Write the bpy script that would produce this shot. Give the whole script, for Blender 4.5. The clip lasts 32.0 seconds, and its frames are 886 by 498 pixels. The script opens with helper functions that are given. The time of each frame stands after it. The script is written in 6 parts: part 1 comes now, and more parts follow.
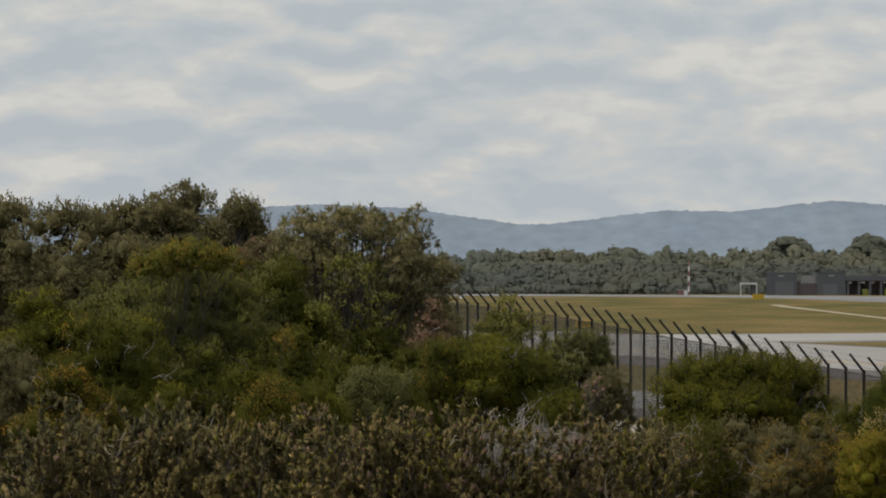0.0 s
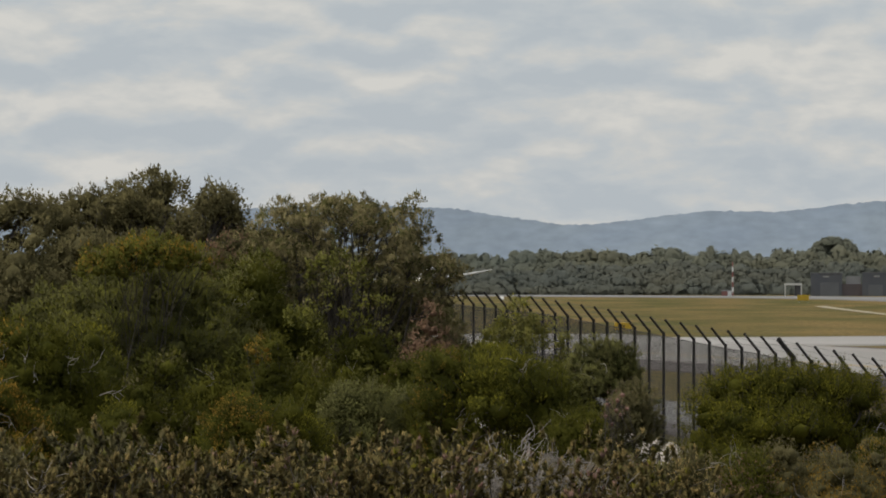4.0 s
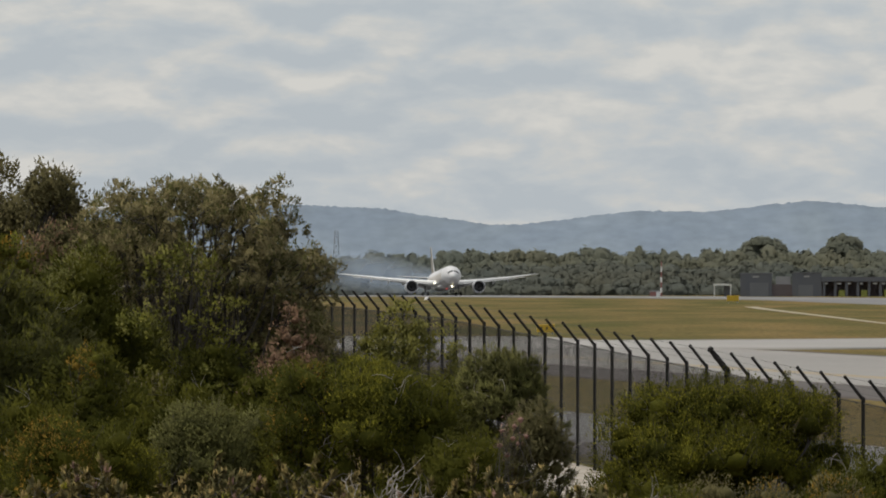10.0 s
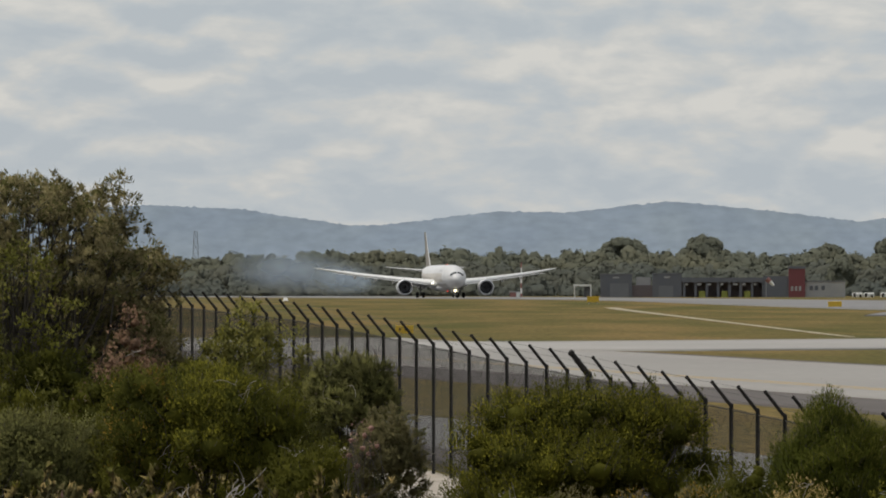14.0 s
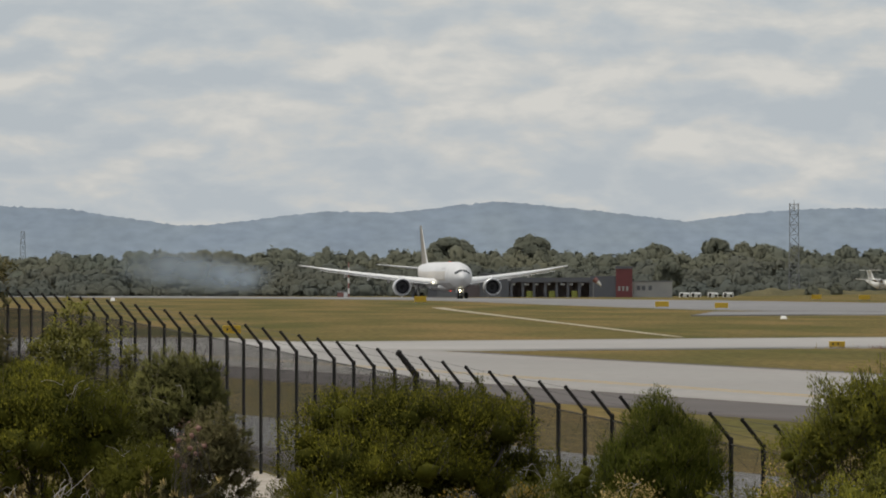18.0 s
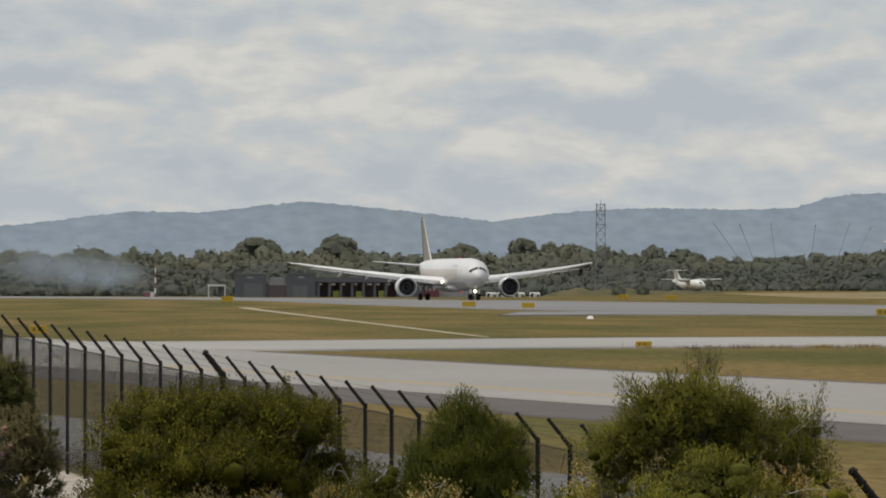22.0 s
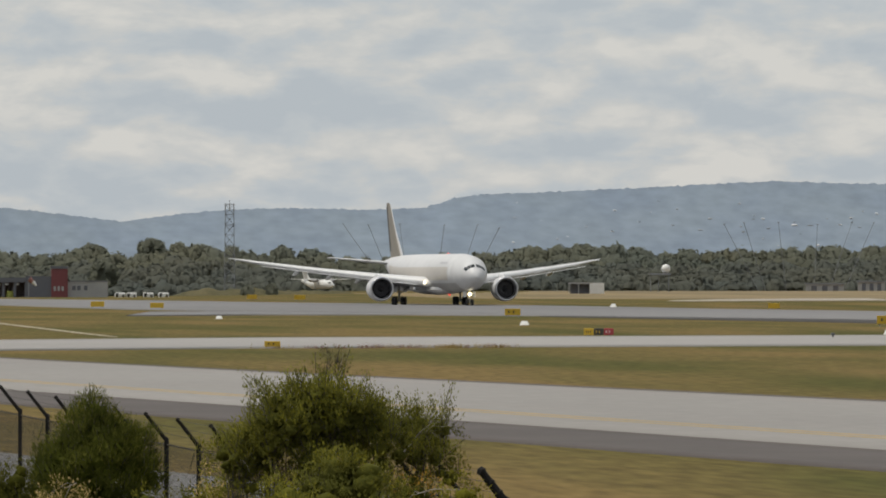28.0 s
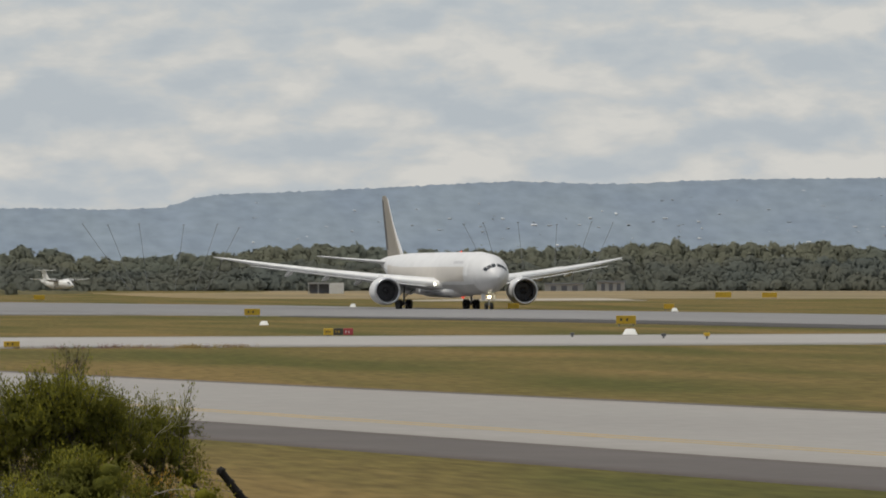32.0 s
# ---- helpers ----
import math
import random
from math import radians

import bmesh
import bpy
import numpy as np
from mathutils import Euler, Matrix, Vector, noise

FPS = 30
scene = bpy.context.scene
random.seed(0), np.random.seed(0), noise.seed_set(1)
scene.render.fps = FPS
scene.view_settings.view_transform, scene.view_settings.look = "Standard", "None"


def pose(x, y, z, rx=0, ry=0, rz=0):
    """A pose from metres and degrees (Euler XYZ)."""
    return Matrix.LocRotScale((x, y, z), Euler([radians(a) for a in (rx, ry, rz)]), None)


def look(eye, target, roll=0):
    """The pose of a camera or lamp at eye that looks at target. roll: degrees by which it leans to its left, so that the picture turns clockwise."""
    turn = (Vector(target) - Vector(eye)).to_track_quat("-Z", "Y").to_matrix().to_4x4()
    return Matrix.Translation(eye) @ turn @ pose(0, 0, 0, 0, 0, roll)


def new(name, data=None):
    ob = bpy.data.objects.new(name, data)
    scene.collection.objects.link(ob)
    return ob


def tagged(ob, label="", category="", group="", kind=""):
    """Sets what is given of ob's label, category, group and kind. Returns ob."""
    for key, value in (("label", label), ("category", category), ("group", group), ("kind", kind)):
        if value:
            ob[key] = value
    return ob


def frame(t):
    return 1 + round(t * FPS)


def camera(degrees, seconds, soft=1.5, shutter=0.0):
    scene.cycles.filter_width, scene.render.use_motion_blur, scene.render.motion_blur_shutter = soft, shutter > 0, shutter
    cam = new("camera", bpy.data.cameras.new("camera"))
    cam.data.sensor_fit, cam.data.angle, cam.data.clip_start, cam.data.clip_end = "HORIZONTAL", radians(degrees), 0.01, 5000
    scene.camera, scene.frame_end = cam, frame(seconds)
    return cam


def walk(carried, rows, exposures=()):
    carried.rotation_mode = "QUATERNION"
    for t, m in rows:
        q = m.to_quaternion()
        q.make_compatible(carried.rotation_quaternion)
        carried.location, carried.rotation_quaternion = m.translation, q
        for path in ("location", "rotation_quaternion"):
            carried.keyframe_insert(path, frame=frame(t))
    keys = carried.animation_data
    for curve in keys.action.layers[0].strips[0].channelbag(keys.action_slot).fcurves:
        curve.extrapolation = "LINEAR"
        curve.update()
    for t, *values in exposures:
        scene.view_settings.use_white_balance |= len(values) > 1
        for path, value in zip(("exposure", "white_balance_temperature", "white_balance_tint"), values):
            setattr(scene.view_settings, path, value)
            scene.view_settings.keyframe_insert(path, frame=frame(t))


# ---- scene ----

# Long lens, about 6.4 degrees: one bearing step is 1/14000 radian.
STEP = 14000.0
EYE_H = 3.7
cam = camera(6.411, 32.0, soft=1.9)
# seconds, x, y, pitch, bearing (degrees to the right)
walk(cam, [(t, pose(x, y, EYE_H, 90 + p, 0, -w)) for t, x, y, p, w in [
    (0, -1.01, -53.02, 0.2451, -0.9185),
    (0.5, -0.95, -50.01, 0.2450, -0.9585),
    (1, -0.89, -46.85, 0.2433, -0.9979),
    (1.5, -0.84, -44.02, 0.2471, -1.0383),
    (2, -0.77, -40.69, 0.2475, -1.0870),
    (2.5, -0.72, -37.97, 0.2502, -1.1288),
    (3, -0.67, -35.34, 0.2528, -1.1696),
    (3.5, -0.62, -32.73, 0.2511, -1.2073),
    (5.5, -0.44, -23.22, 0.2496, -1.2832),
    (6, -0.41, -21.38, 0.2501, -1.2623),
    (6.5, -0.36, -19.14, 0.2473, -1.2221),
    (7, -0.33, -17.21, 0.2469, -1.1537),
    (7.5, -0.28, -14.97, 0.2460, -1.0804),
    (8, -0.25, -13.12, 0.2488, -0.9970),
    (8.5, -0.21, -11.19, 0.2485, -0.9265),
    (9, -0.18, -9.30, 0.2515, -0.8572),
    (9.5, -0.15, -7.74, 0.2524, -0.7952),
    (10, -0.11, -5.97, 0.2522, -0.7249),
    (10.5, -0.08, -4.12, 0.2546, -0.6520),
    (11, -0.05, -2.73, 0.2573, -0.5476),
    (11.5, -0.02, -0.98, 0.2597, -0.4362),
    (12, -0.00, -0.00, 0.2578, -0.2945),
    (12.5, 0.00, 0.00, 0.2578, -0.1502),
    (13, 0.00, 0.00, 0.2578, -0.0000),
    (13.5, 0.00, 0.00, 0.2578, 0.1444),
    (14, 0.00, 0.00, 0.2578, 0.2885),
    (14.5, 0.00, 0.00, 0.2578, 0.4325),
    (16.5, 0.00, 0.00, 0.2578, 1.0838),
    (17, 0.00, 0.00, 0.2578, 1.2283),
    (17.5, 0.00, 0.00, 0.2578, 1.3608),
    (18, 0.00, 0.00, 0.2578, 1.5389),
    (18.5, 0.00, 0.00, 0.2578, 1.7173),
    (19, 0.00, 0.00, 0.2578, 1.9175),
    (19.5, 0.00, 0.00, 0.2578, 2.0992),
    (20, 0.00, 0.00, 0.2578, 2.2931),
    (20.5, 0.00, 0.00, 0.2578, 2.4685),
    (21, 0.00, 0.00, 0.2578, 2.6252),
    (21.5, 0.00, 0.00, 0.2578, 2.7631),
    (22, 0.00, 0.00, 0.2578, 2.9381),
    (22.5, 0.00, 0.00, 0.2578, 3.0999),
    (23, 0.00, 0.00, 0.2578, 3.2992),
    (23.5, 0.00, 0.00, 0.2578, 3.4908),
    (24, 0.00, 0.00, 0.2578, 3.7223),
    (24.5, 0.00, 0.00, 0.2578, 3.9442),
    (25, 0.00, 0.00, 0.2578, 4.1604),
    (25.5, 0.00, 0.00, 0.2578, 4.3604),
    (27.5, 0.00, 0.00, 0.2578, 5.3944),
    (28, 0.00, 0.00, 0.2578, 5.6260),
    (28.5, 0.00, 0.00, 0.2578, 5.8265),
    (29, 0.00, 0.00, 0.2578, 6.0456),
    (29.5, 0.00, 0.00, 0.2578, 6.2149),
    (30, 0.00, 0.00, 0.2578, 6.4468),
    (30.5, 0.00, 0.00, 0.2578, 6.6913),
    (31, 0.00, 0.00, 0.2578, 6.9670),
    (31.5, 0.00, 0.00, 0.2578, 7.2354),
    (32, 0.00, 0.00, 0.2578, 7.5119),
]])

# ---------------------------------------------------------------- light
SUN_EL, SUN_AZ = 64.0, -85.0   # degrees; azimuth from +y to the right


def make_world():
    w = bpy.data.worlds.new("sky")
    w.use_nodes = True
    scene.world = w
    nt = w.node_tree
    nt.nodes.clear()
    N, L = nt.nodes.new, nt.links.new
    out, bg = N("ShaderNodeOutputWorld"), N("ShaderNodeBackground")
    sky = N("ShaderNodeTexSky")
    sky.sky_type, sky.sun_disc = "NISHITA", False
    sky.sun_elevation, sky.sun_rotation = radians(SUN_EL), radians(SUN_AZ)
    tc = N("ShaderNodeTexCoord")

    def calc(op, a, b):
        m = N("ShaderNodeMath")
        m.operation = op
        for i, v in enumerate((a, b)):
            if isinstance(v, (int, float)):
                m.inputs[i].default_value = v
            else:
                L(v, m.inputs[i])
        return m.outputs[0]

    def cloud(scale, detail, rough, bend, tall, shift=0.0, along=0.0):
        """A bank of cloud: noise over the view direction, flattened towards the horizon."""
        mp, n = N("ShaderNodeMapping"), N("ShaderNodeTexNoise")
        mp.inputs["Scale"].default_value, mp.inputs["Location"].default_value = (1, 1, tall), (along, 0.37, shift * tall)
        n.inputs["Scale"].default_value, n.inputs["Detail"].default_value = scale, detail
        n.inputs["Roughness"].default_value, n.inputs["Distortion"].default_value = rough, bend
        L(tc.outputs["Generated"], mp.inputs["Vector"])
        L(mp.outputs[0], n.inputs["Vector"])
        return n.outputs[0]
    puffs, above = (cloud(66.0, 5.0, 0.52, 0.2, 2.5, q) for q in (0.0, 0.0030))
    banks, wisps = cloud(15.0, 3.0, 0.45, 0.2, 3.4, 0.11, 1.7), cloud(120.0, 5.0, 0.55, 0.4, 2.6)
    # upper rims stand in the light, undersides in the shade
    rim = calc("MULTIPLY", calc("SUBTRACT", puffs, above), 1.0)
    body = calc("ADD", calc("MULTIPLY", puffs, 0.50), calc("ADD", calc("MULTIPLY", banks, 0.32), calc("MULTIPLY", wisps, 0.30)))
    tot = calc("ADD", rim, body)
    ramp = N("ShaderNodeValToRGB")
    e = ramp.color_ramp.elements
    e[0].position, e[0].color = 0.36, (0.46, 0.505, 0.545, 1)
    e[1].position, e[1].color = 0.80, (0.66, 0.65, 0.62, 1)
    m1 = ramp.color_ramp.elements.new(0.52)
    m1.color = (0.51, 0.545, 0.57, 1)
    m2 = ramp.color_ramp.elements.new(0.64)
    m2.color = (0.57, 0.58, 0.575, 1)
    L(tot, ramp.inputs[0])
    # blue of the open sky, thinly through the cloud
    dim = N("ShaderNodeMix")
    dim.data_type, dim.blend_type = "RGBA", "MULTIPLY"
    dim.inputs["Factor"].default_value = 1.0
    L(sky.outputs[0], dim.inputs[6])
    dim.inputs[7].default_value = (0.09, 0.09, 0.09, 1)
    mix = N("ShaderNodeMix")
    mix.data_type = "RGBA"
    mix.inputs["Factor"].default_value = 0.92
    L(dim.outputs[2], mix.inputs[6])
    L(ramp.outputs[0], mix.inputs[7])
    L(mix.outputs[2], bg.inputs["Color"])
    bg.inputs["Strength"].default_value = 1.0
    L(bg.outputs[0], out.inputs[0])


make_world()
sun_data = bpy.data.lights.new("sun", "SUN")
sun_data.energy, sun_data.angle, sun_data.color = 2.45, radians(9), (1.0, 0.94, 0.84)
sun = new("sun", sun_data)
se, sa = radians(SUN_EL), radians(SUN_AZ)
sun.matrix_world = look((math.sin(sa) * math.cos(se) * 300, math.cos(sa) * math.cos(se) * 300, math.sin(se) * 300), (0, 0, 0))


# ---------------------------------------------------------------- materials
def surf(name, base, rough=0.8, second=None, scale=1.0, amount=0.5, stretch=(1, 1, 1), fine=None, fine_amount=0.25,
         bump=0.0, bump_scale=20.0, metal=0.0, island=0.0, rand=0.0, translucent=0.0, spec=0.5, coat=0.0):
    """Procedural surface: base mixed with second by a large noise, shaded by a fine grain, with relief."""
    m = bpy.data.materials.new(name)
    m.use_nodes = True
    nt = m.node_tree
    N, L = nt.nodes.new, nt.links.new
    b = nt.nodes["Principled BSDF"]
    b.inputs["Roughness"].default_value, b.inputs["Metallic"].default_value = rough, metal
    b.inputs["Specular IOR Level"].default_value = spec
    b.inputs["Coat Weight"].default_value = coat
    tc, mp = N("ShaderNodeTexCoord"), N("ShaderNodeMapping")
    mp.inputs["Scale"].default_value = stretch
    L(tc.outputs["Object"], mp.inputs["Vector"])
    second = second or tuple(c * 0.8 for c in base)
    n1 = N("ShaderNodeTexNoise")
    n1.inputs["Scale"].default_value, n1.inputs["Detail"].default_value = scale, 4
    L(mp.outputs[0], n1.inputs["Vector"])
    r = N("ShaderNodeValToRGB")
    e = r.color_ramp.elements
    e[0].position, e[1].position = 0.5 - 0.25 * (1.3 - amount), 0.5 + 0.25 * (1.3 - amount)
    L(n1.outputs[0], r.inputs[0])
    mix = N("ShaderNodeMix")
    mix.data_type = "RGBA"
    mix.inputs[6].default_value, mix.inputs[7].default_value = (*base, 1), (*second, 1)
    L(r.outputs[0], mix.inputs[0])
    col = mix.outputs[2]
    if fine or island or rand:
        hsv = N("ShaderNodeHueSaturation")
        L(col, hsv.inputs["Color"])
        val = N("ShaderNodeMath")
        val.operation = "MULTIPLY_ADD"
        if fine:
            n2 = N("ShaderNodeTexNoise")
            n2.inputs["Scale"].default_value, n2.inputs["Detail"].default_value = fine, 3
            L(mp.outputs[0], n2.inputs["Vector"])
            L(n2.outputs[0], val.inputs[0])
            k = fine_amount * 2
        else:
            val.inputs[0].default_value = 0.5
            k = 0
        val.inputs[1].default_value, val.inputs[2].default_value = k, 1 - k / 2
        out = val.outputs[0]
        if island or rand:
            if island:
                g = N("ShaderNodeNewGeometry")
                src = g.outputs["Random Per Island"]
            else:
                g = N("ShaderNodeObjectInfo")
                src = g.outputs["Random"]
            k2 = (island or rand) * 2
            v2 = N("ShaderNodeMath")
            v2.operation = "MULTIPLY_ADD"
            v2.inputs[1].default_value, v2.inputs[2].default_value = k2, 1 - k2 / 2
            L(src, v2.inputs[0])
            v3 = N("ShaderNodeMath")
            v3.operation = "MULTIPLY"
            L(out, v3.inputs[0])
            L(v2.outputs[0], v3.inputs[1])
            out = v3.outputs[0]
        L(out, hsv.inputs["Value"])
        col = hsv.outputs[0]
    L(col, b.inputs["Base Color"])
    if bump:
        n3, bp = N("ShaderNodeTexNoise"), N("ShaderNodeBump")
        n3.inputs["Scale"].default_value, n3.inputs["Detail"].default_value = bump_scale, 4
        L(mp.outputs[0], n3.inputs["Vector"])
        bp.inputs["Strength"].default_value, bp.inputs["Distance"].default_value = bump, 0.05
        L(n3.outputs[0], bp.inputs["Height"])
        L(bp.outputs[0], b.inputs["Normal"])
    if translucent:
        tr, ms = N("ShaderNodeBsdfTranslucent"), N("ShaderNodeMixShader")
        L(col, tr.inputs["Color"])
        ms.inputs[0].default_value = translucent
        L(b.outputs[0], ms.inputs[1])
        L(tr.outputs[0], ms.inputs[2])
        L(ms.outputs[0], nt.nodes["Material Output"].inputs[0])
    return m


def glow(name, color, strength):
    m = bpy.data.materials.new(name)
    m.use_nodes = True
    b = m.node_tree.nodes["Principled BSDF"]
    b.inputs["Base Color"].default_value = (*color, 1)
    b.inputs["Emission Color"].default_value, b.inputs["Emission Strength"].default_value = (*color, 1), strength
    return m


M = {}
M["grass"] = surf("airfield_grass", (0.160, 0.113, 0.043), 0.95, (0.077, 0.074, 0.021), 0.08, 0.75, (1, 0.14, 1), 2.2, 0.7, 0.8, 3.0, spec=0.05)
M["dry"] = surf("dry_grass", (0.230, 0.165, 0.076), 0.95, (0.150, 0.115, 0.050), 0.03, 0.7, (1, 0.1, 1), 0.3, 0.4)
M["rough"] = surf("rough_olive_grass", (0.120, 0.105, 0.058), 0.95, (0.075, 0.072, 0.040), 0.15, 0.7, fine=1.2, fine_amount=0.5, spec=0.05)
M["sand"] = surf("pale_sand", (0.40, 0.355, 0.30), 0.95, (0.28, 0.245, 0.20), 1.2, 0.5, fine=9.0, bump=0.5, bump_scale=5)
M["concrete"] = surf("taxiway_concrete", (0.282, 0.268, 0.252), 0.85, (0.245, 0.232, 0.218), 0.05, 0.5, (1, 0.3, 1), 1.5, 0.12, spec=0.2)
M["concrete2"] = surf("connector_concrete", (0.325, 0.310, 0.292), 0.85, (0.285, 0.272, 0.258), 0.03, 0.5, (1, 0.4, 1), 0.9, 0.12, spec=0.2)
M["asphalt"] = surf("shoulder_asphalt", (0.112, 0.098, 0.092), 0.9, (0.092, 0.081, 0.076), 0.1, 0.5, fine=2.0, fine_amount=0.15, spec=0.2)
M["dark_edge"] = surf("dark_runway_edge", (0.050, 0.047, 0.047), 0.9, (0.07, 0.066, 0.064), 0.1, 0.5, fine=2.0, fine_amount=0.15, spec=0.2)
M["runway"] = surf("runway_asphalt", (0.205, 0.200, 0.200), 0.85, (0.165, 0.162, 0.163), 0.02, 0.5, (1, 0.2, 1), 0.6, 0.15, spec=0.2)
M["road"] = surf("perimeter_road", (0.215, 0.208, 0.205), 0.9, (0.18, 0.175, 0.17), 0.2, 0.5, fine=3.0, fine_amount=0.15, spec=0.2)
M["yellow_line"] = surf("yellow_line_paint", (0.36, 0.25, 0.10), 0.8, (0.28, 0.23, 0.14), 0.3, 0.6, fine=4.0)
M["white_line"] = surf("white_line_paint", (0.36, 0.31, 0.23), 0.8, (0.20, 0.165, 0.10), 0.3, 0.5, fine=3.0)


# ---------------------------------------------------------------- mesh helpers
def mesh_from(name, verts, faces):
    """verts: (n,3) array; faces: (m,k) array of equal-sided faces."""
    me = bpy.data.meshes.new(name)
    verts, faces = np.asarray(verts, dtype=np.float32), np.asarray(faces, dtype=np.int32)
    m, k = faces.shape
    me.vertices.add(len(verts))
    me.vertices.foreach_set("co", verts.ravel())
    me.loops.add(m * k)
    me.loops.foreach_set("vertex_index", faces.ravel())
    me.polygons.add(m)
    me.polygons.foreach_set("loop_start", np.arange(m, dtype=np.int32) * k)
    me.polygons.foreach_set("loop_total", np.full(m, k, dtype=np.int32))
    me.update(calc_edges=True)
    me.validate()
    return me


def mesh_part(name, verts, faces, material, parent=None, label="", smooth=False):
    me = mesh_from(name, verts, faces)
    me.materials.append(material)
    if smooth:
        me.polygons.foreach_set("use_smooth", np.ones(len(me.polygons), dtype=bool))
    ob = new(name, me)
    ob.parent = parent
    if label:
        ob["label"] = label
    return ob


def part(name, bm, material, parent=None, label="", smooth=False):
    me = bpy.data.meshes.new(name)
    bmesh.ops.recalc_face_normals(bm, faces=bm.faces)
    bm.to_mesh(me)
    bm.free()
    me.materials.append(material)
    if smooth:
        me.polygons.foreach_set("use_smooth", np.ones(len(me.polygons), dtype=bool))
    ob = new(name, me)
    ob.parent = parent
    if label:
        ob["label"] = label
    return ob


def shared(name, me, m, parent=None):
    ob = new(name, me)
    ob.parent = parent
    ob.matrix_basis = m
    return ob


def add_box(bm, x0, x1, y0, y1, z0, z1, bevel=0.0):
    r = bmesh.ops.create_cube(bm, size=1.0, matrix=Matrix.Translation(((x0 + x1) / 2, (y0 + y1) / 2, (z0 + z1) / 2)) @ Matrix.Diagonal((x1 - x0, y1 - y0, z1 - z0, 1)))
    if bevel:
        ed = list({e for v in r["verts"] for e in v.link_edges})
        bmesh.ops.bevel(bm, geom=ed, offset=bevel, segments=2, affect="EDGES", profile=0.5)
    return bm


def box(x0, x1, y0, y1, z0, z1, bevel=0.0):
    return add_box(bmesh.new(), x0, x1, y0, y1, z0, z1, bevel)


def add_rod(bm, a, b, r0, r1=None, n=8):
    a, b = Vector(a), Vector(b)
    d = b - a
    m = Matrix.Translation((a + b) / 2) @ d.to_track_quat("Z", "Y").to_matrix().to_4x4()
    bmesh.ops.create_cone(bm, cap_ends=True, segments=n, radius1=r0, radius2=r0 if r1 is None else r1, depth=d.length, matrix=m)
    return bm


def rod(a, b, r0, r1=None, n=8):
    return add_rod(bmesh.new(), a, b, r0, r1, n)


def thing(name, label, category, group="", at=(0, 0, 0), rz=0.0):
    ob = new(name)
    ob.empty_display_size = 0.2
    ob.matrix_basis = pose(*at, 0, 0, rz)
    return tagged(ob, label, category, group)


def aim(b, e, d):
    """A point at distance d on bearing b and depression e, both in steps, seen from the resting eye."""
    a = (b - 784.0) / STEP
    return Vector((d * math.sin(a), d * math.cos(a), EYE_H - (e - 504.0) * d / STEP))


# ---------------------------------------------------------------- terrain
FENCE_A, FENCE_DIR = np.array((-5.4, 190.7)), np.array((0.16129, -0.98691))
FENCE_NRM = np.array((0.98691, 0.16129))


def smooth01(x, a, b):
    k = np.clip((np.asarray(x, dtype=float) - a) / (np.asarray(b, dtype=float) - a), 0, 1)
    return k * k * (3 - 2 * k)


def ground_z(x, y):
    x, y = np.asarray(x, dtype=float), np.asarray(y, dtype=float)
    far = np.interp(y, [0, 600, 1105, 1225, 1450, 1690, 1960, 2400, 3300], [0, 0, 0.2, 0.45, 0.65, 0.6, 0.4, 0.1, -1.2])
    far = far + 2.0 * smooth01(x / np.maximum(y, 1), 0.06, 0.09) * smooth01(y, 1900, 3000)
    near = np.interp(y, [-40, 0, 40, 75, 94, 111, 140, 156, 190, 230, 320], [2.0, 1.6, 0.3, -1.5, -1.55, -1.17, -0.42, -0.06, 0.68, 0.45, 0.0])
    s = (x - FENCE_A[0]) * FENCE_NRM[0] + (y - FENCE_A[1]) * FENCE_NRM[1]
    w = 1 - smooth01(s, 0.6, np.interp(y, [110, 150], [11.0, 4.5]))
    w = np.where(y < 60, 1.0, w)
    return far * (1 - w) + near * w + np.where(y > 320, far * w, 0)


def build_ground():
    ys = np.concatenate([np.arange(-300, 60, 12), np.arange(60, 240, 2.0), np.arange(240, 700, 20), np.arange(700, 2600, 15), np.arange(2600, 4901, 100)])
    xs = np.concatenate([np.arange(-2500, -60, 160), np.arange(-60, -16, 6), np.arange(-16, 40, 1.5), np.arange(40, 120, 4), np.arange(120, 600, 20), np.arange(600, 2600, 200)])
    X, Y = np.meshgrid(xs, ys)
    Z = ground_z(X, Y)
    nx, ny = len(xs), len(ys)
    i = np.arange(nx * ny).reshape(ny, nx)
    f = np.stack([i[:-1, :-1], i[:-1, 1:], i[1:, 1:], i[1:, :-1]], -1).reshape(-1, 4)
    ob = mesh_part("ground", np.stack([X, Y, Z], -1).reshape(-1, 3), f, M["grass"], smooth=True)
    return tagged(ob, "mown airfield grass, green with dry brown patches", "grass", kind="structure")


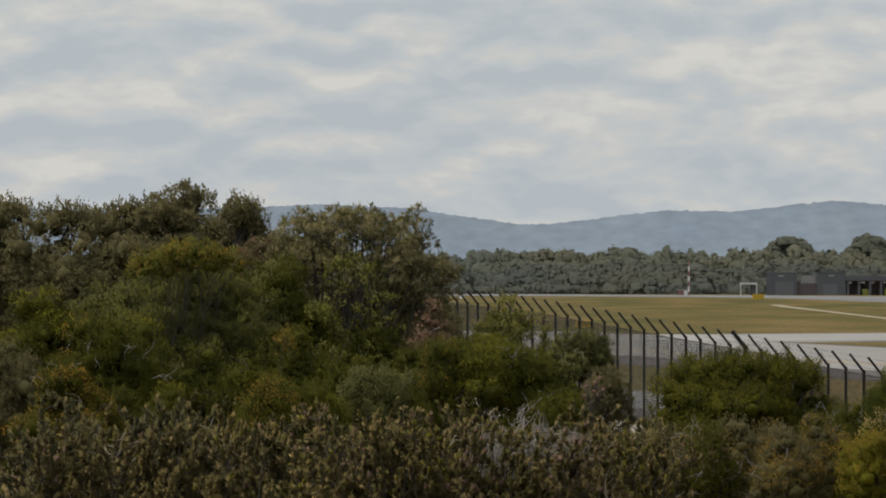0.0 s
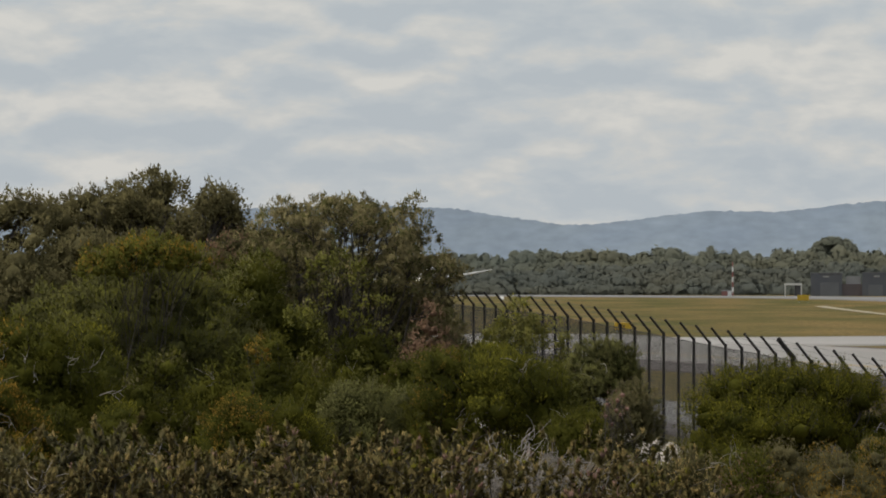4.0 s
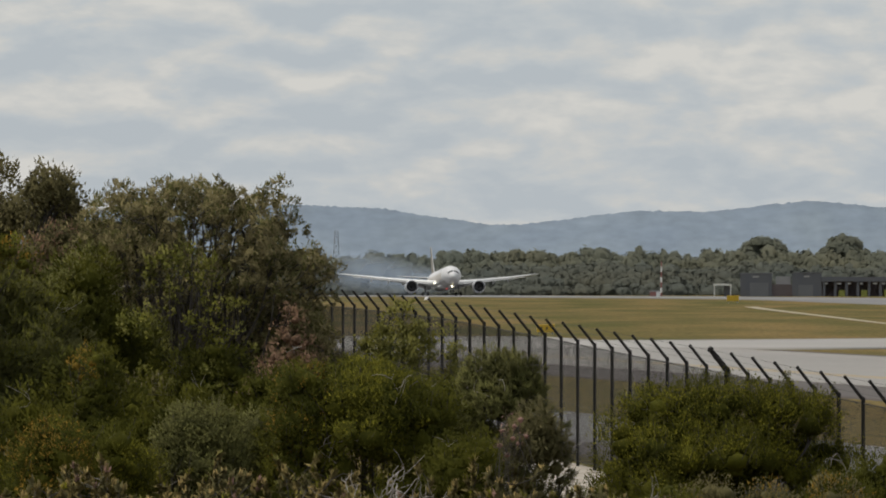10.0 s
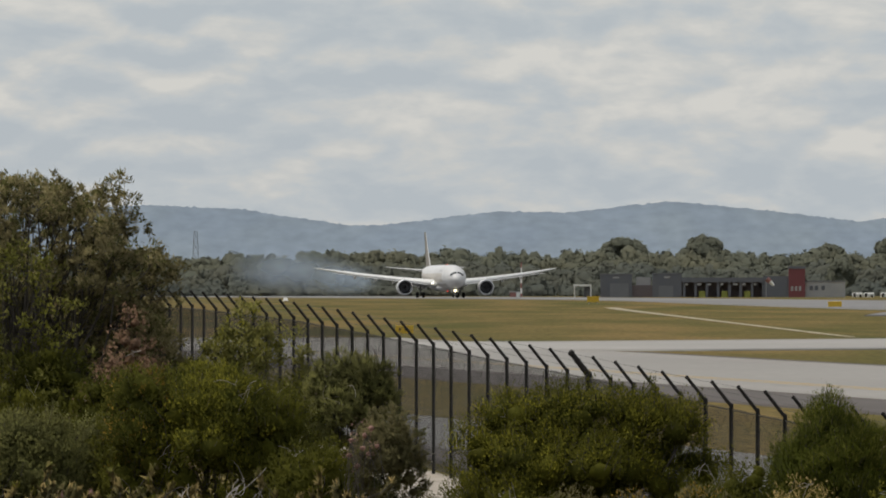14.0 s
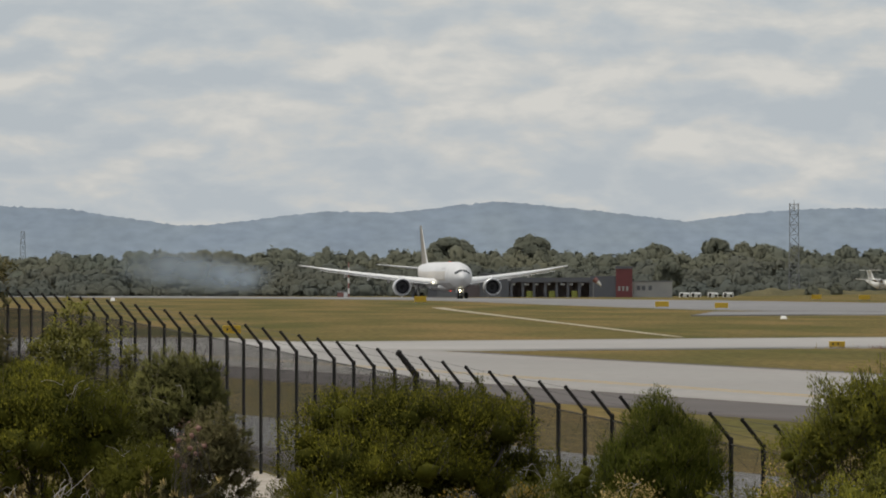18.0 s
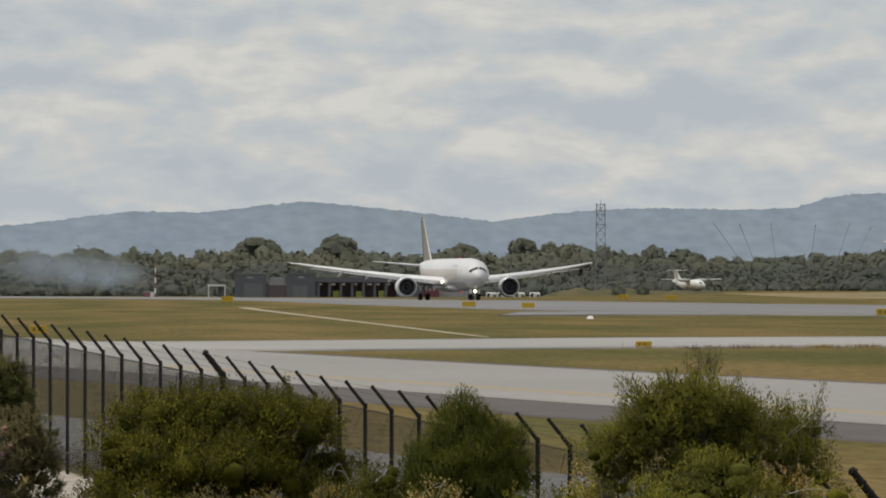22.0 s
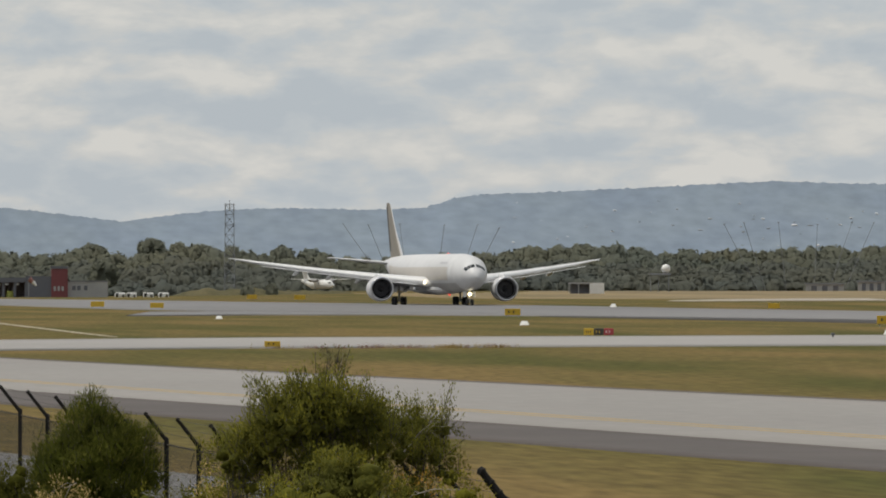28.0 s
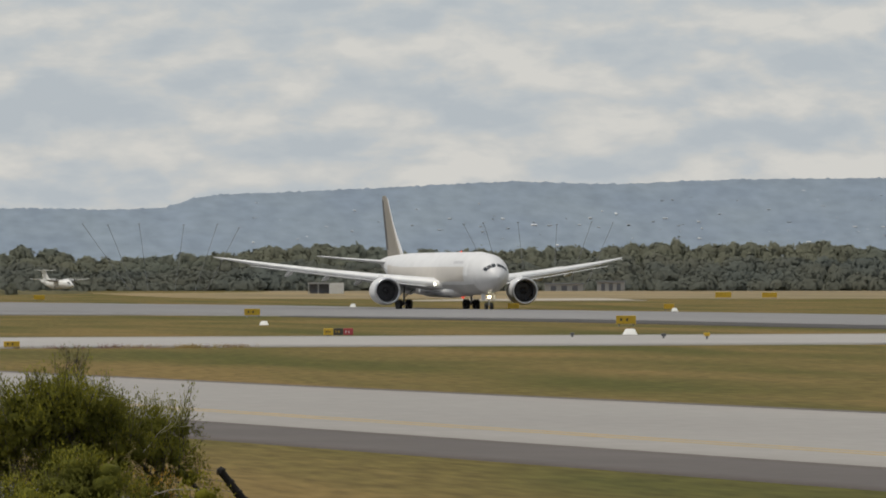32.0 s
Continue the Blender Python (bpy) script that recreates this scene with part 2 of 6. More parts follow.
def strip(name, left, right, material, label, lift=0.05, n=60, category="pavement"):
    """A paved band between two polylines [(x, y), ...] of equal length, draped on the ground."""
    l, r = np.array(left, float), np.array(right, float)
    t = np.linspace(0, 1, n)
    k = np.linspace(0, 1, len(l))
    L_ = np.stack([np.interp(t, k, l[:, 0]), np.interp(t, k, l[:, 1])], -1)
    R_ = np.stack([np.interp(t, k, r[:, 0]), np.interp(t, k, r[:, 1])], -1)
    cols = 7
    c = np.linspace(0, 1, cols)[None, :, None]
    P = L_[:, None] * (1 - c) + R_[:, None] * c
    Z = ground_z(P[..., 0], P[..., 1]) + lift
    V = np.concatenate([P, Z[..., None]], -1)
    top = V.reshape(-1, 3)
    low = top - np.array((0, 0, 0.25 + lift))
    i = np.arange(n * cols).reshape(n, cols)
    f = np.stack([i[:-1, :-1], i[:-1, 1:], i[1:, 1:], i[1:, :-1]], -1).reshape(-1, 4)
    o = n * cols
    sides = []
    for a in (i[:, 0], i[:, -1], i[0], i[-1]):
        sides.append(np.stack([a[:-1], a[1:], a[1:] + o, a[:-1] + o], -1))
    f = np.concatenate([f] + sides)
    ob = mesh_part(name, np.concatenate([top, low]), f, material)
    return tagged(ob, label, category, kind="structure")


build_ground()
# main taxiway, its near edge runs past the fence
def taxi_far(y): return 1.078e-4 * y * y - 0.21137 * y + 82.9
def taxi_near(y): return 52.41 - 0.147 * y
def shoulder_near(y): return 47.36 - 0.1511 * y
YT = [60, 155, 214, 283, 332, 380, 432, 545]
strip("taxiway", [(taxi_near(y), y) for y in YT], [(taxi_far(y), y) for y in YT], M["concrete"], "pale grey concrete taxiway with faded yellow edge line")
strip("taxiway_shoulder", [(shoulder_near(y), y) for y in YT], [(taxi_near(y) - 0.01, y) for y in YT], M["asphalt"], "dark grey asphalt taxiway shoulder", 0.04)
strip("taxiway_shoulder", [(taxi_far(y) + 0.01, y) for y in YT[:-1]], [(taxi_far(y) + 1.3, y) for y in YT[:-1]], M["asphalt"], "narrow dark asphalt strip along the taxiway edge", 0.04)
for off in (0.0, 0.75):
    strip("yellow_line", [(54.6 + off - 0.1396 * y, y) for y in YT[:-1]], [(54.85 + off - 0.1396 * y, y) for y in YT[:-1]], M["yellow_line"], "faded yellow edge line on the taxiway", 0.06)
strip("connector_taxiway", [(-60, 440), (8, 440), (14.8, 439), (34.5, 457), (91, 481), (300, 560)], [(-60, 505), (-10, 506), (8, 508), (41, 545), (109.6, 579), (300, 670)], M["concrete2"], "pale concrete connecting taxiway across the grass", 0.065)
RW_N = [(160, 500), (129, 689), (120, 798), (100, 881), (75.9, 1010), (63.6, 1110), (51.9, 1229), (36, 1565), (-20, 1950), (-130, 2600), (-245, 3300)]
RW_F = [(213, 610), (182, 800), (170, 910), (156, 1040), (138, 1190), (118, 1280), (102.6, 1367), (70.4, 1667), (46.4, 2017), (-60, 2650), (-170, 3300)]
strip("runway", RW_N, RW_F, M["runway"], "long grey asphalt runway, paler along the middle", 0.10, 160, "runway")
strip("runway_edge_strip", [(x - 9 + 6 * (i == 3), y - 42 + 36 * (i == 3)) for i, (x, y) in enumerate(RW_N[:4])], [(x - 0.05, y) for x, y in RW_N[:4]], M["dark_edge"], "dark strip along the near runway edge", 0.09, 80)
strip("runway_exit", [(52.2, 896), (68.9, 916), (86.3, 914), (100, 884)], [(61.8, 1010), (74, 1018), (76, 1008), (100.1, 890)], M["runway"], "grey asphalt exit curving off the runway", 0.105, 60)
YP = [130, 178, 212, 260, 330]
strip("perimeter_road", [(0.58 + (178 - y) * 0.14, y) for y in YP], [(1.76 + (212 - y) * 0.14, y) for y in YP], M["road"], "narrow grey perimeter road behind the fence", 0.05)
strip("verge", [(0.58 + (178 - y) * 0.14 - 2.2, y) for y in YP[:3]], [(0.58 + (178 - y) * 0.14 - 0.02, y) for y in YP[:3]], M["asphalt"], "dark gravel verge of the perimeter road", 0.035)
YS = [120, 140, 160, 200]
strip("sand_track", [(-5.4 + (190.7 - y) * 0.1628 - 2.6, y) for y in YS], [(-5.4 + (190.7 - y) * 0.1628 + 0.5, y) for y in YS], M["sand"], "pale sandy firebreak at the fence foot", 0.03)

strip("dry_field", [(k * y, y) for k, y in ((0.105, 1690), (0.097, 2000), (0.086, 2500), (0.073, 3250))], [(0.27 * y, y) for y in (1690, 2000, 2500, 3250)], M["dry"], "dry beige grass beyond the runway", 0.03, 60, "grass")


# ---------------------------------------------------------------- fence
M["post"] = surf("weathered_dark_steel", (0.019, 0.018, 0.018), 0.8, (0.028, 0.026, 0.025), 3.0, 0.5, fine=20.0, spec=0.15)
M["wire"] = surf("galvanised_wire", (0.045, 0.043, 0.041), 0.7, (0.03, 0.028, 0.027), 2.0, 0.5, metal=0.2)
POSTS, ARM = 47, 0.32
WIRE_TOP = 2.5


def fence_xy(k):
    return FENCE_A + FENCE_DIR * 2.073 * k + FENCE_NRM * ARM


def fence_base(k):
    x, y = fence_xy(k)
    b = 784 + math.atan2(x - ARM, y) * STEP
    e = float(np.interp(b, [387, 430, 566, 722, 904, 1080, 1286, 1478, 1744, 2257, 2500], [513, 517.5, 531, 558, 593, 624, 667, 703, 752, 838, 880]))
    return EYE_H - (e - 504) * math.hypot(x, y) / STEP - 2.9


def build_fence():
    F = thing("security_fence", "dark steel chain-link security fence with angled wire arms", "fence")
    a = Vector((-FENCE_NRM[0], -FENCE_NRM[1], 0)) * ARM

    def post_mesh(r):
        bm = rod((0, 0, -0.4), (0, 0, 2.52), r, n=10)
        bmesh.ops.create_icosphere(bm, subdivisions=1, radius=r * 1.05, matrix=Matrix.Translation((0, 0, 2.52)))
        me = bpy.data.meshes.new("post")
        bm.to_mesh(me)
        bm.free()
        me.materials.append(M["post"])
        return me

    def arm_mesh(r):
        bm = rod((0, 0, 2.5), (a.x, a.y, 2.9), r, r * 0.85, n=8)
        for q in (0.3, 0.62, 0.97):
            c = Vector((0, 0, 2.5)).lerp(Vector((a.x, a.y, 2.9)), q)
            bmesh.ops.create_icosphere(bm, subdivisions=1, radius=r * 1.2, matrix=Matrix.Translation(c))
        me = bpy.data.meshes.new("arm")
        bm.to_mesh(me)
        bm.free()
        me.materials.append(M["post"])
        return me

    pm, pm2, am, am2 = post_mesh(0.036), post_mesh(0.062), arm_mesh(0.03), arm_mesh(0.055)
    base = []
    for k in range(-3, POSTS):
        x, y = fence_xy(k)
        z = fence_base(max(k, 0))
        base.append(Vector((x, y, z)))
        corner = k in (25, 46)
        p = shared("post", pm2 if corner else pm, Matrix.Translation((x, y, z)), F)
        shared("arm", am2 if corner else am, Matrix.Identity(4), p)
    # wires: barbed strands on the arms, top and bottom tension wires
    for share in (0.3, 0.62, 0.95):
        bm = bmesh.new()
        for p, q in zip(base, base[1:]):
            off = Vector((a.x * share, a.y * share, 2.5 + 0.4 * share))
            add_rod(bm, p + off, q + off, 0.003, n=4)
        part("barbed_strand", bm, M["wire"], F)
    for h, r in ((WIRE_TOP - 0.06, 0.008), (1.2, 0.003), (0.06, 0.006)):
        bm = bmesh.new()
        for p, q in zip(base, base[1:]):
            add_rod(bm, p + Vector((0, 0, h)), q + Vector((0, 0, h)), r, n=5)
        part("tension_wire", bm, M["wire"], F)
    bm = bmesh.new()
    rs = np.random.RandomState(9)
    for p, q in zip(base, base[1:]):
        h, drop = WIRE_TOP - 0.16, rs.uniform(0.16, 0.3)
        c1, c2 = p.lerp(q, rs.uniform(0.55, 0.8)), p.lerp(q, 0.86)
        add_rod(bm, p + Vector((0, 0, h)), c1 + Vector((0, 0, h - drop)), 0.004, n=4)
        add_rod(bm, c1 + Vector((0, 0, h - drop)), c2 + Vector((0, 0, h + 0.06)), 0.004, n=4)
    part("loose_strand", bm, M["post"], F, "slack wire sagging under the fence top")
    # chain-link mesh: two families of slanting wires, panel by panel
    V, Q = [], []
    r = 0.0023
    gap, top = 0.075, WIRE_TOP - 0.08
    for p, q in zip(base, base[1:]):
        d = q - p
        ln = math.hypot(d.x, d.y)
        ux, uy = d.x / ln, d.y / ln
        s0 = -top
        while s0 < ln:
            for sign in (1, -1):
                s1, z1, s2, z2 = s0, 0.0, s0 + top, top
                if s1 < 0:
                    z1, s1 = -s1, 0.0
                if s2 > ln:
                    z2, s2 = z2 - (s2 - ln), ln
                if z2 - z1 > 0.05:
                    if sign < 0:
                        s1, s2 = ln - s1, ln - s2
                    o = len(V)
                    for s, z in ((s1, z1), (s2, z2)):
                        bx, by = p.x + ux * s, p.y + uy * s
                        bz = p.z + d.z * s / ln + z + 0.04
                        for e, g in ((r, r), (-r, r), (-r, -r), (r, -r)):
                            V.append((bx + uy * e + ux * g, by - ux * e + uy * g, bz + (g if sign > 0 else -g)))
                    for i in range(4):
                        Q.append((o + i, o + (i + 1) % 4, o + 4 + (i + 1) % 4, o + 4 + i))
            s0 += gap
    mesh_part("chain_link", V, Q, M["wire"], F, "thin chain-link netting")["kind"] = "stuff"
    return F


build_fence()


# ---------------------------------------------------------------- plants
def leaf_mat(name, base, second, scale=1.6, island=0.22, translucent=0.3, rough=0.75):
    m = surf(name, tuple(c * k for c, k in zip(base, (1.52, 1.45, 1.6))), rough, tuple(c * k for c, k in zip(second, (1.52, 1.45, 1.6))), scale, 0.7, fine=6.0, fine_amount=0.2, island=island, translucent=translucent, spec=0.07)
    return m


M["bark"] = surf("grey_bark", (0.045, 0.038, 0.032), 0.9, (0.078, 0.066, 0.055), 6.0, 0.5, fine=30.0)
M["dead"] = surf("bleached_dead_wood", (0.38, 0.345, 0.31), 0.9, (0.26, 0.23, 0.20), 6.0, 0.5, fine=30.0)
LEAF = {
    "olive": leaf_mat("olive_leaves", (0.108, 0.098, 0.038), (0.062, 0.059, 0.024)),
    "silver": leaf_mat("silvery_leaves", (0.090, 0.092, 0.028), (0.050, 0.053, 0.017)),
    "green": leaf_mat("mid_green_leaves", (0.064, 0.066, 0.007), (0.032, 0.036, 0.005)),
    "bright": leaf_mat("yellow_green_leaves", (0.148, 0.144, 0.013), (0.081, 0.082, 0.009)),
    "orange": leaf_mat("orange_tipped_leaves", (0.215, 0.130, 0.017), (0.125, 0.092, 0.016), scale=2.2),
    "dark": leaf_mat("dark_green_leaves", (0.118, 0.108, 0.044), (0.070, 0.067, 0.028)),
    "banksia": leaf_mat("dull_stiff_leaves", (0.130, 0.106, 0.036), (0.078, 0.068, 0.024), scale=2.5, island=0.4),
    "tips": leaf_mat("pale_new_leaves", (0.30, 0.235, 0.085), (0.20, 0.155, 0.055), scale=3.0),
    "rust": leaf_mat("dead_rusty_leaves", (0.170, 0.108, 0.062), (0.105, 0.070, 0.042), scale=3.0),
    "lime": leaf_mat("pale_yellow_green_leaves", (0.150, 0.150, 0.036), (0.088, 0.092, 0.024), scale=3.0),
    "pine": leaf_mat("fine_needle_leaves", (0.052, 0.062, 0.006), (0.026, 0.033, 0.004)),
    "tea": leaf_mat("tea_tree_leaves", (0.106, 0.110, 0.017), (0.057, 0.062, 0.011)),
    "dome": leaf_mat("vivid_green_leaves", (0.074, 0.076, 0.009), (0.036, 0.041, 0.006)),
    "stalk": leaf_mat("dry_pink_flower_heads", (0.220, 0.140, 0.105), (0.150, 0.095, 0.072), scale=4.0),
    "wattle": leaf_mat("grey_olive_wattle_leaves", (0.188, 0.168, 0.072), (0.115, 0.104, 0.046)),
    "pale": leaf_mat("pale_silver_leaves", (0.128, 0.132, 0.038), (0.080, 0.085, 0.025)),
    "flower": leaf_mat("ochre_flowers", (0.300, 0.190, 0.030), (0.200, 0.120, 0.020), scale=4.0),
}


def wob(p, seed, freq):
    """Cheap smooth noise about 0, near -1..1, for an (n,3) array."""
    rs = np.random.RandomState(seed)
    out = np.zeros(len(p))
    for i in range(7):
        k = rs.normal(size=3) * freq * (0.6 + 0.35 * i)
        out += np.sin(p @ k + rs.uniform(0, 6.28)) / (1 + 0.35 * i)
    return out / 2.6


def heads_of(lobes, head, seed, share=0.95):
    """Leafy heads (cx, cy, cz, r) set close together over the big lobes."""
    rs = np.random.RandomState(seed)
    out = []
    for cx, cy, cz, rx, ry, rz in lobes:
        if max(rx, rz) < head * 1.5:
            out.append((cx, cy, cz, max(rx, 0.045)))
            continue
        area = 4 * math.pi * ((rx * ry) ** 1.6 / 3 + (rx * rz) ** 1.6 / 3 + (ry * rz) ** 1.6 / 3) ** (1 / 1.6)
        n = int(share * area / (head * head * 1.7)) + 2
        for _ in range(n):
            d = rs.normal(size=3)
            d /= np.linalg.norm(d)
            if d[2] < -0.45 or (d[1] > 0.45 and d[2] < 0.5):
                continue
            k = rs.uniform(0.7, 0.95)
            out.append((cx + d[0] * rx * k, cy + d[1] * ry * k, cz + d[2] * rz * k, head * rs.uniform(0.65, 1.3)))
    return out


def head_points(heads, density, seed, rough=0.2, inner=0.2, gap=-9.0):
    rs = np.random.RandomState(seed)
    H = np.array(heads)
    P, D = [], []
    for j, (cx, cy, cz, r) in enumerate(heads):
        n = int(4 * math.pi * r * r * density)
        d = rs.normal(size=(n, 3))
        d /= np.linalg.norm(d, axis=1)[:, None]
        d = d[(d[:, 2] > -0.6) & ((d[:, 1] < 0.3) | (d[:, 2] > 0.55))]
        k = r * (1 + rough * wob(d * 3 + j * 3.1, seed + j % 40, 1.6))
        k *= np.where(rs.uniform(size=len(d)) < inner, rs.uniform(0.6, 0.95, len(d)), 1.0)
        p = d * k[:, None] * np.array((1, 1, 0.88)) + np.array((cx, cy, cz))
        q = H[np.abs(H[:, :3] - np.array((cx, cy, cz))).max(1) < r + H[:, 3]]
        keep = np.ones(len(p), bool)
        for hx, hy, hz, hr in q:
            keep &= ((p - np.array((hx, hy, hz))) ** 2).sum(1) > (0.55 * hr) ** 2
        if gap > -5:
            keep &= wob(p, seed + 7, 2.6) > gap
        P.append(p[keep])
        D.append(d[keep])
    return np.concatenate(P), np.concatenate(D)


ICO = bmesh.new()
bmesh.ops.create_icosphere(ICO, subdivisions=1, radius=1.0)
ICO_V = np.array([v.co[:] for v in ICO.verts])
ICO_F = np.array([[v.index for v in f.verts] for f in ICO.faces])
ICO.free()


def cores(heads, seed, k=0.72):
    rs = np.random.RandomState(seed)
    V, F = [], []
    for j, (cx, cy, cz, r) in enumerate(heads):
        jig = 1 + 0.22 * rs.uniform(-1, 1, (len(ICO_V), 1))
        V.append(ICO_V * jig * r * k * np.array((1, 1, 0.88)) + np.array((cx, cy, cz)))
        F.append(ICO_F + j * len(ICO_V))
    return np.concatenate(V), np.concatenate(F)


def leaves(P, D, per, size, width, spread, seed, up=0.35, jitter=0.05, droop=0.0, big=None):
    """Leaf blades, 'per' to a tuft: pointed blades that fan out of each tuft."""
    rs = np.random.RandomState(seed)
    n = len(P) * per
    p = np.repeat(P, per, 0) + rs.normal(size=(n, 3)) * jitter
    d = np.repeat(D, per, 0) + rs.normal(size=(n, 3)) * spread + np.array((0, 0, up - droop))
    d /= np.linalg.norm(d, axis=1)[:, None] + 1e-9
    # blades turn their flat side outwards and up
    s = np.cross(d, np.repeat(D, per, 0) * 0.8 + np.array((0, 0, 0.75)) + rs.normal(size=(n, 3)) * 0.55)
    s /= np.linalg.norm(s, axis=1)[:, None] + 1e-9
    L = size * rs.uniform(0.55, 1.25, (n, 1))
    W = width * rs.uniform(0.7, 1.2, (n, 1))
    V = np.empty((n, 3, 3), np.float32)
    V[:, 0] = p + s * W * 0.5
    V[:, 1] = p + d * L
    V[:, 2] = p - s * W * 0.5 + d * L * 0.12
    big = D if big is None else big
    nrm = np.repeat(D * 0.3 + big * 0.75, per, 0) + d * 0.6 + rs.normal(size=(n, 3)) * 0.18
    return V.reshape(-1, 3), np.arange(n * 3, dtype=np.int32).reshape(-1, 3), nrm


def soft_leaves(name, V, F, nrm, material, parent):
    """Links loose leaves whose shading follows the rounded head that they clothe."""
    T = V.reshape(-1, 3, 3)
    turn = np.cross(T[:, 1] - T[:, 0], T[:, 2] - T[:, 0])[:, 1] > 0
    F = np.where(turn[:, None], F[:, ::-1], F)
    ob = mesh_part(name, V, F, material, parent, smooth=True)
    nrm = nrm / (np.linalg.norm(nrm, axis=1)[:, None] + 1e-9)
    at = ob.data.attributes.new("custom_normal", "FLOAT_VECTOR", "POINT")
    at.data.foreach_set("vector", np.repeat(nrm, 3, 0).astype(np.float32).ravel())
    return ob


def tubes(lines, sides=4):
    """lines: list of (points (k,3), radii (k)); joined tapered tubes."""
    V, F, o = [], [], 0
    for pts, rad in lines:
        pts, rad = np.asarray(pts, float), np.asarray(rad, float)
        t = np.gradient(pts, axis=0)
        t /= np.linalg.norm(t, axis=1)[:, None] + 1e-9
        u = np.cross(t, np.array((0.31, 0.87, 0.38)))
        u /= np.linalg.norm(u, axis=1)[:, None] + 1e-9
        w = np.cross(t, u)
        a = np.arange(sides) * 2 * math.pi / sides
        ring = pts[:, None] + rad[:, None, None] * (np.cos(a)[None, :, None] * u[:, None] + np.sin(a)[None, :, None] * w[:, None])
        k = len(pts)
        V.append(ring.reshape(-1, 3))
        i = np.arange(k * sides).reshape(k, sides) + o
        j = np.roll(i, -1, 1)
        F.append(np.stack([i[:-1], j[:-1], j[1:], i[1:]], -1).reshape(-1, 4))
        o += k * sides
    return np.concatenate(V), np.concatenate(F)


def limb(a, b, r0, r1, rs, k=6, bend=0.12, lift=0.0):
    t = np.linspace(0, 1, k)[:, None]
    a, b = np.asarray(a, float), np.asarray(b, float)
    ln = np.linalg.norm(b - a)
    side = rs.normal(size=3) * bend * ln
    p = a * (1 - t) + b * t + side * (t * (1 - t) * 2) + np.array((0, 0, lift * ln)) * (t * (1 - t) * 2)
    p[1:-1] += rs.normal(size=(k - 2, 3)) * ln * 0.02
    return p, r0 * (1 - t[:, 0]) + r1 * t[:, 0]


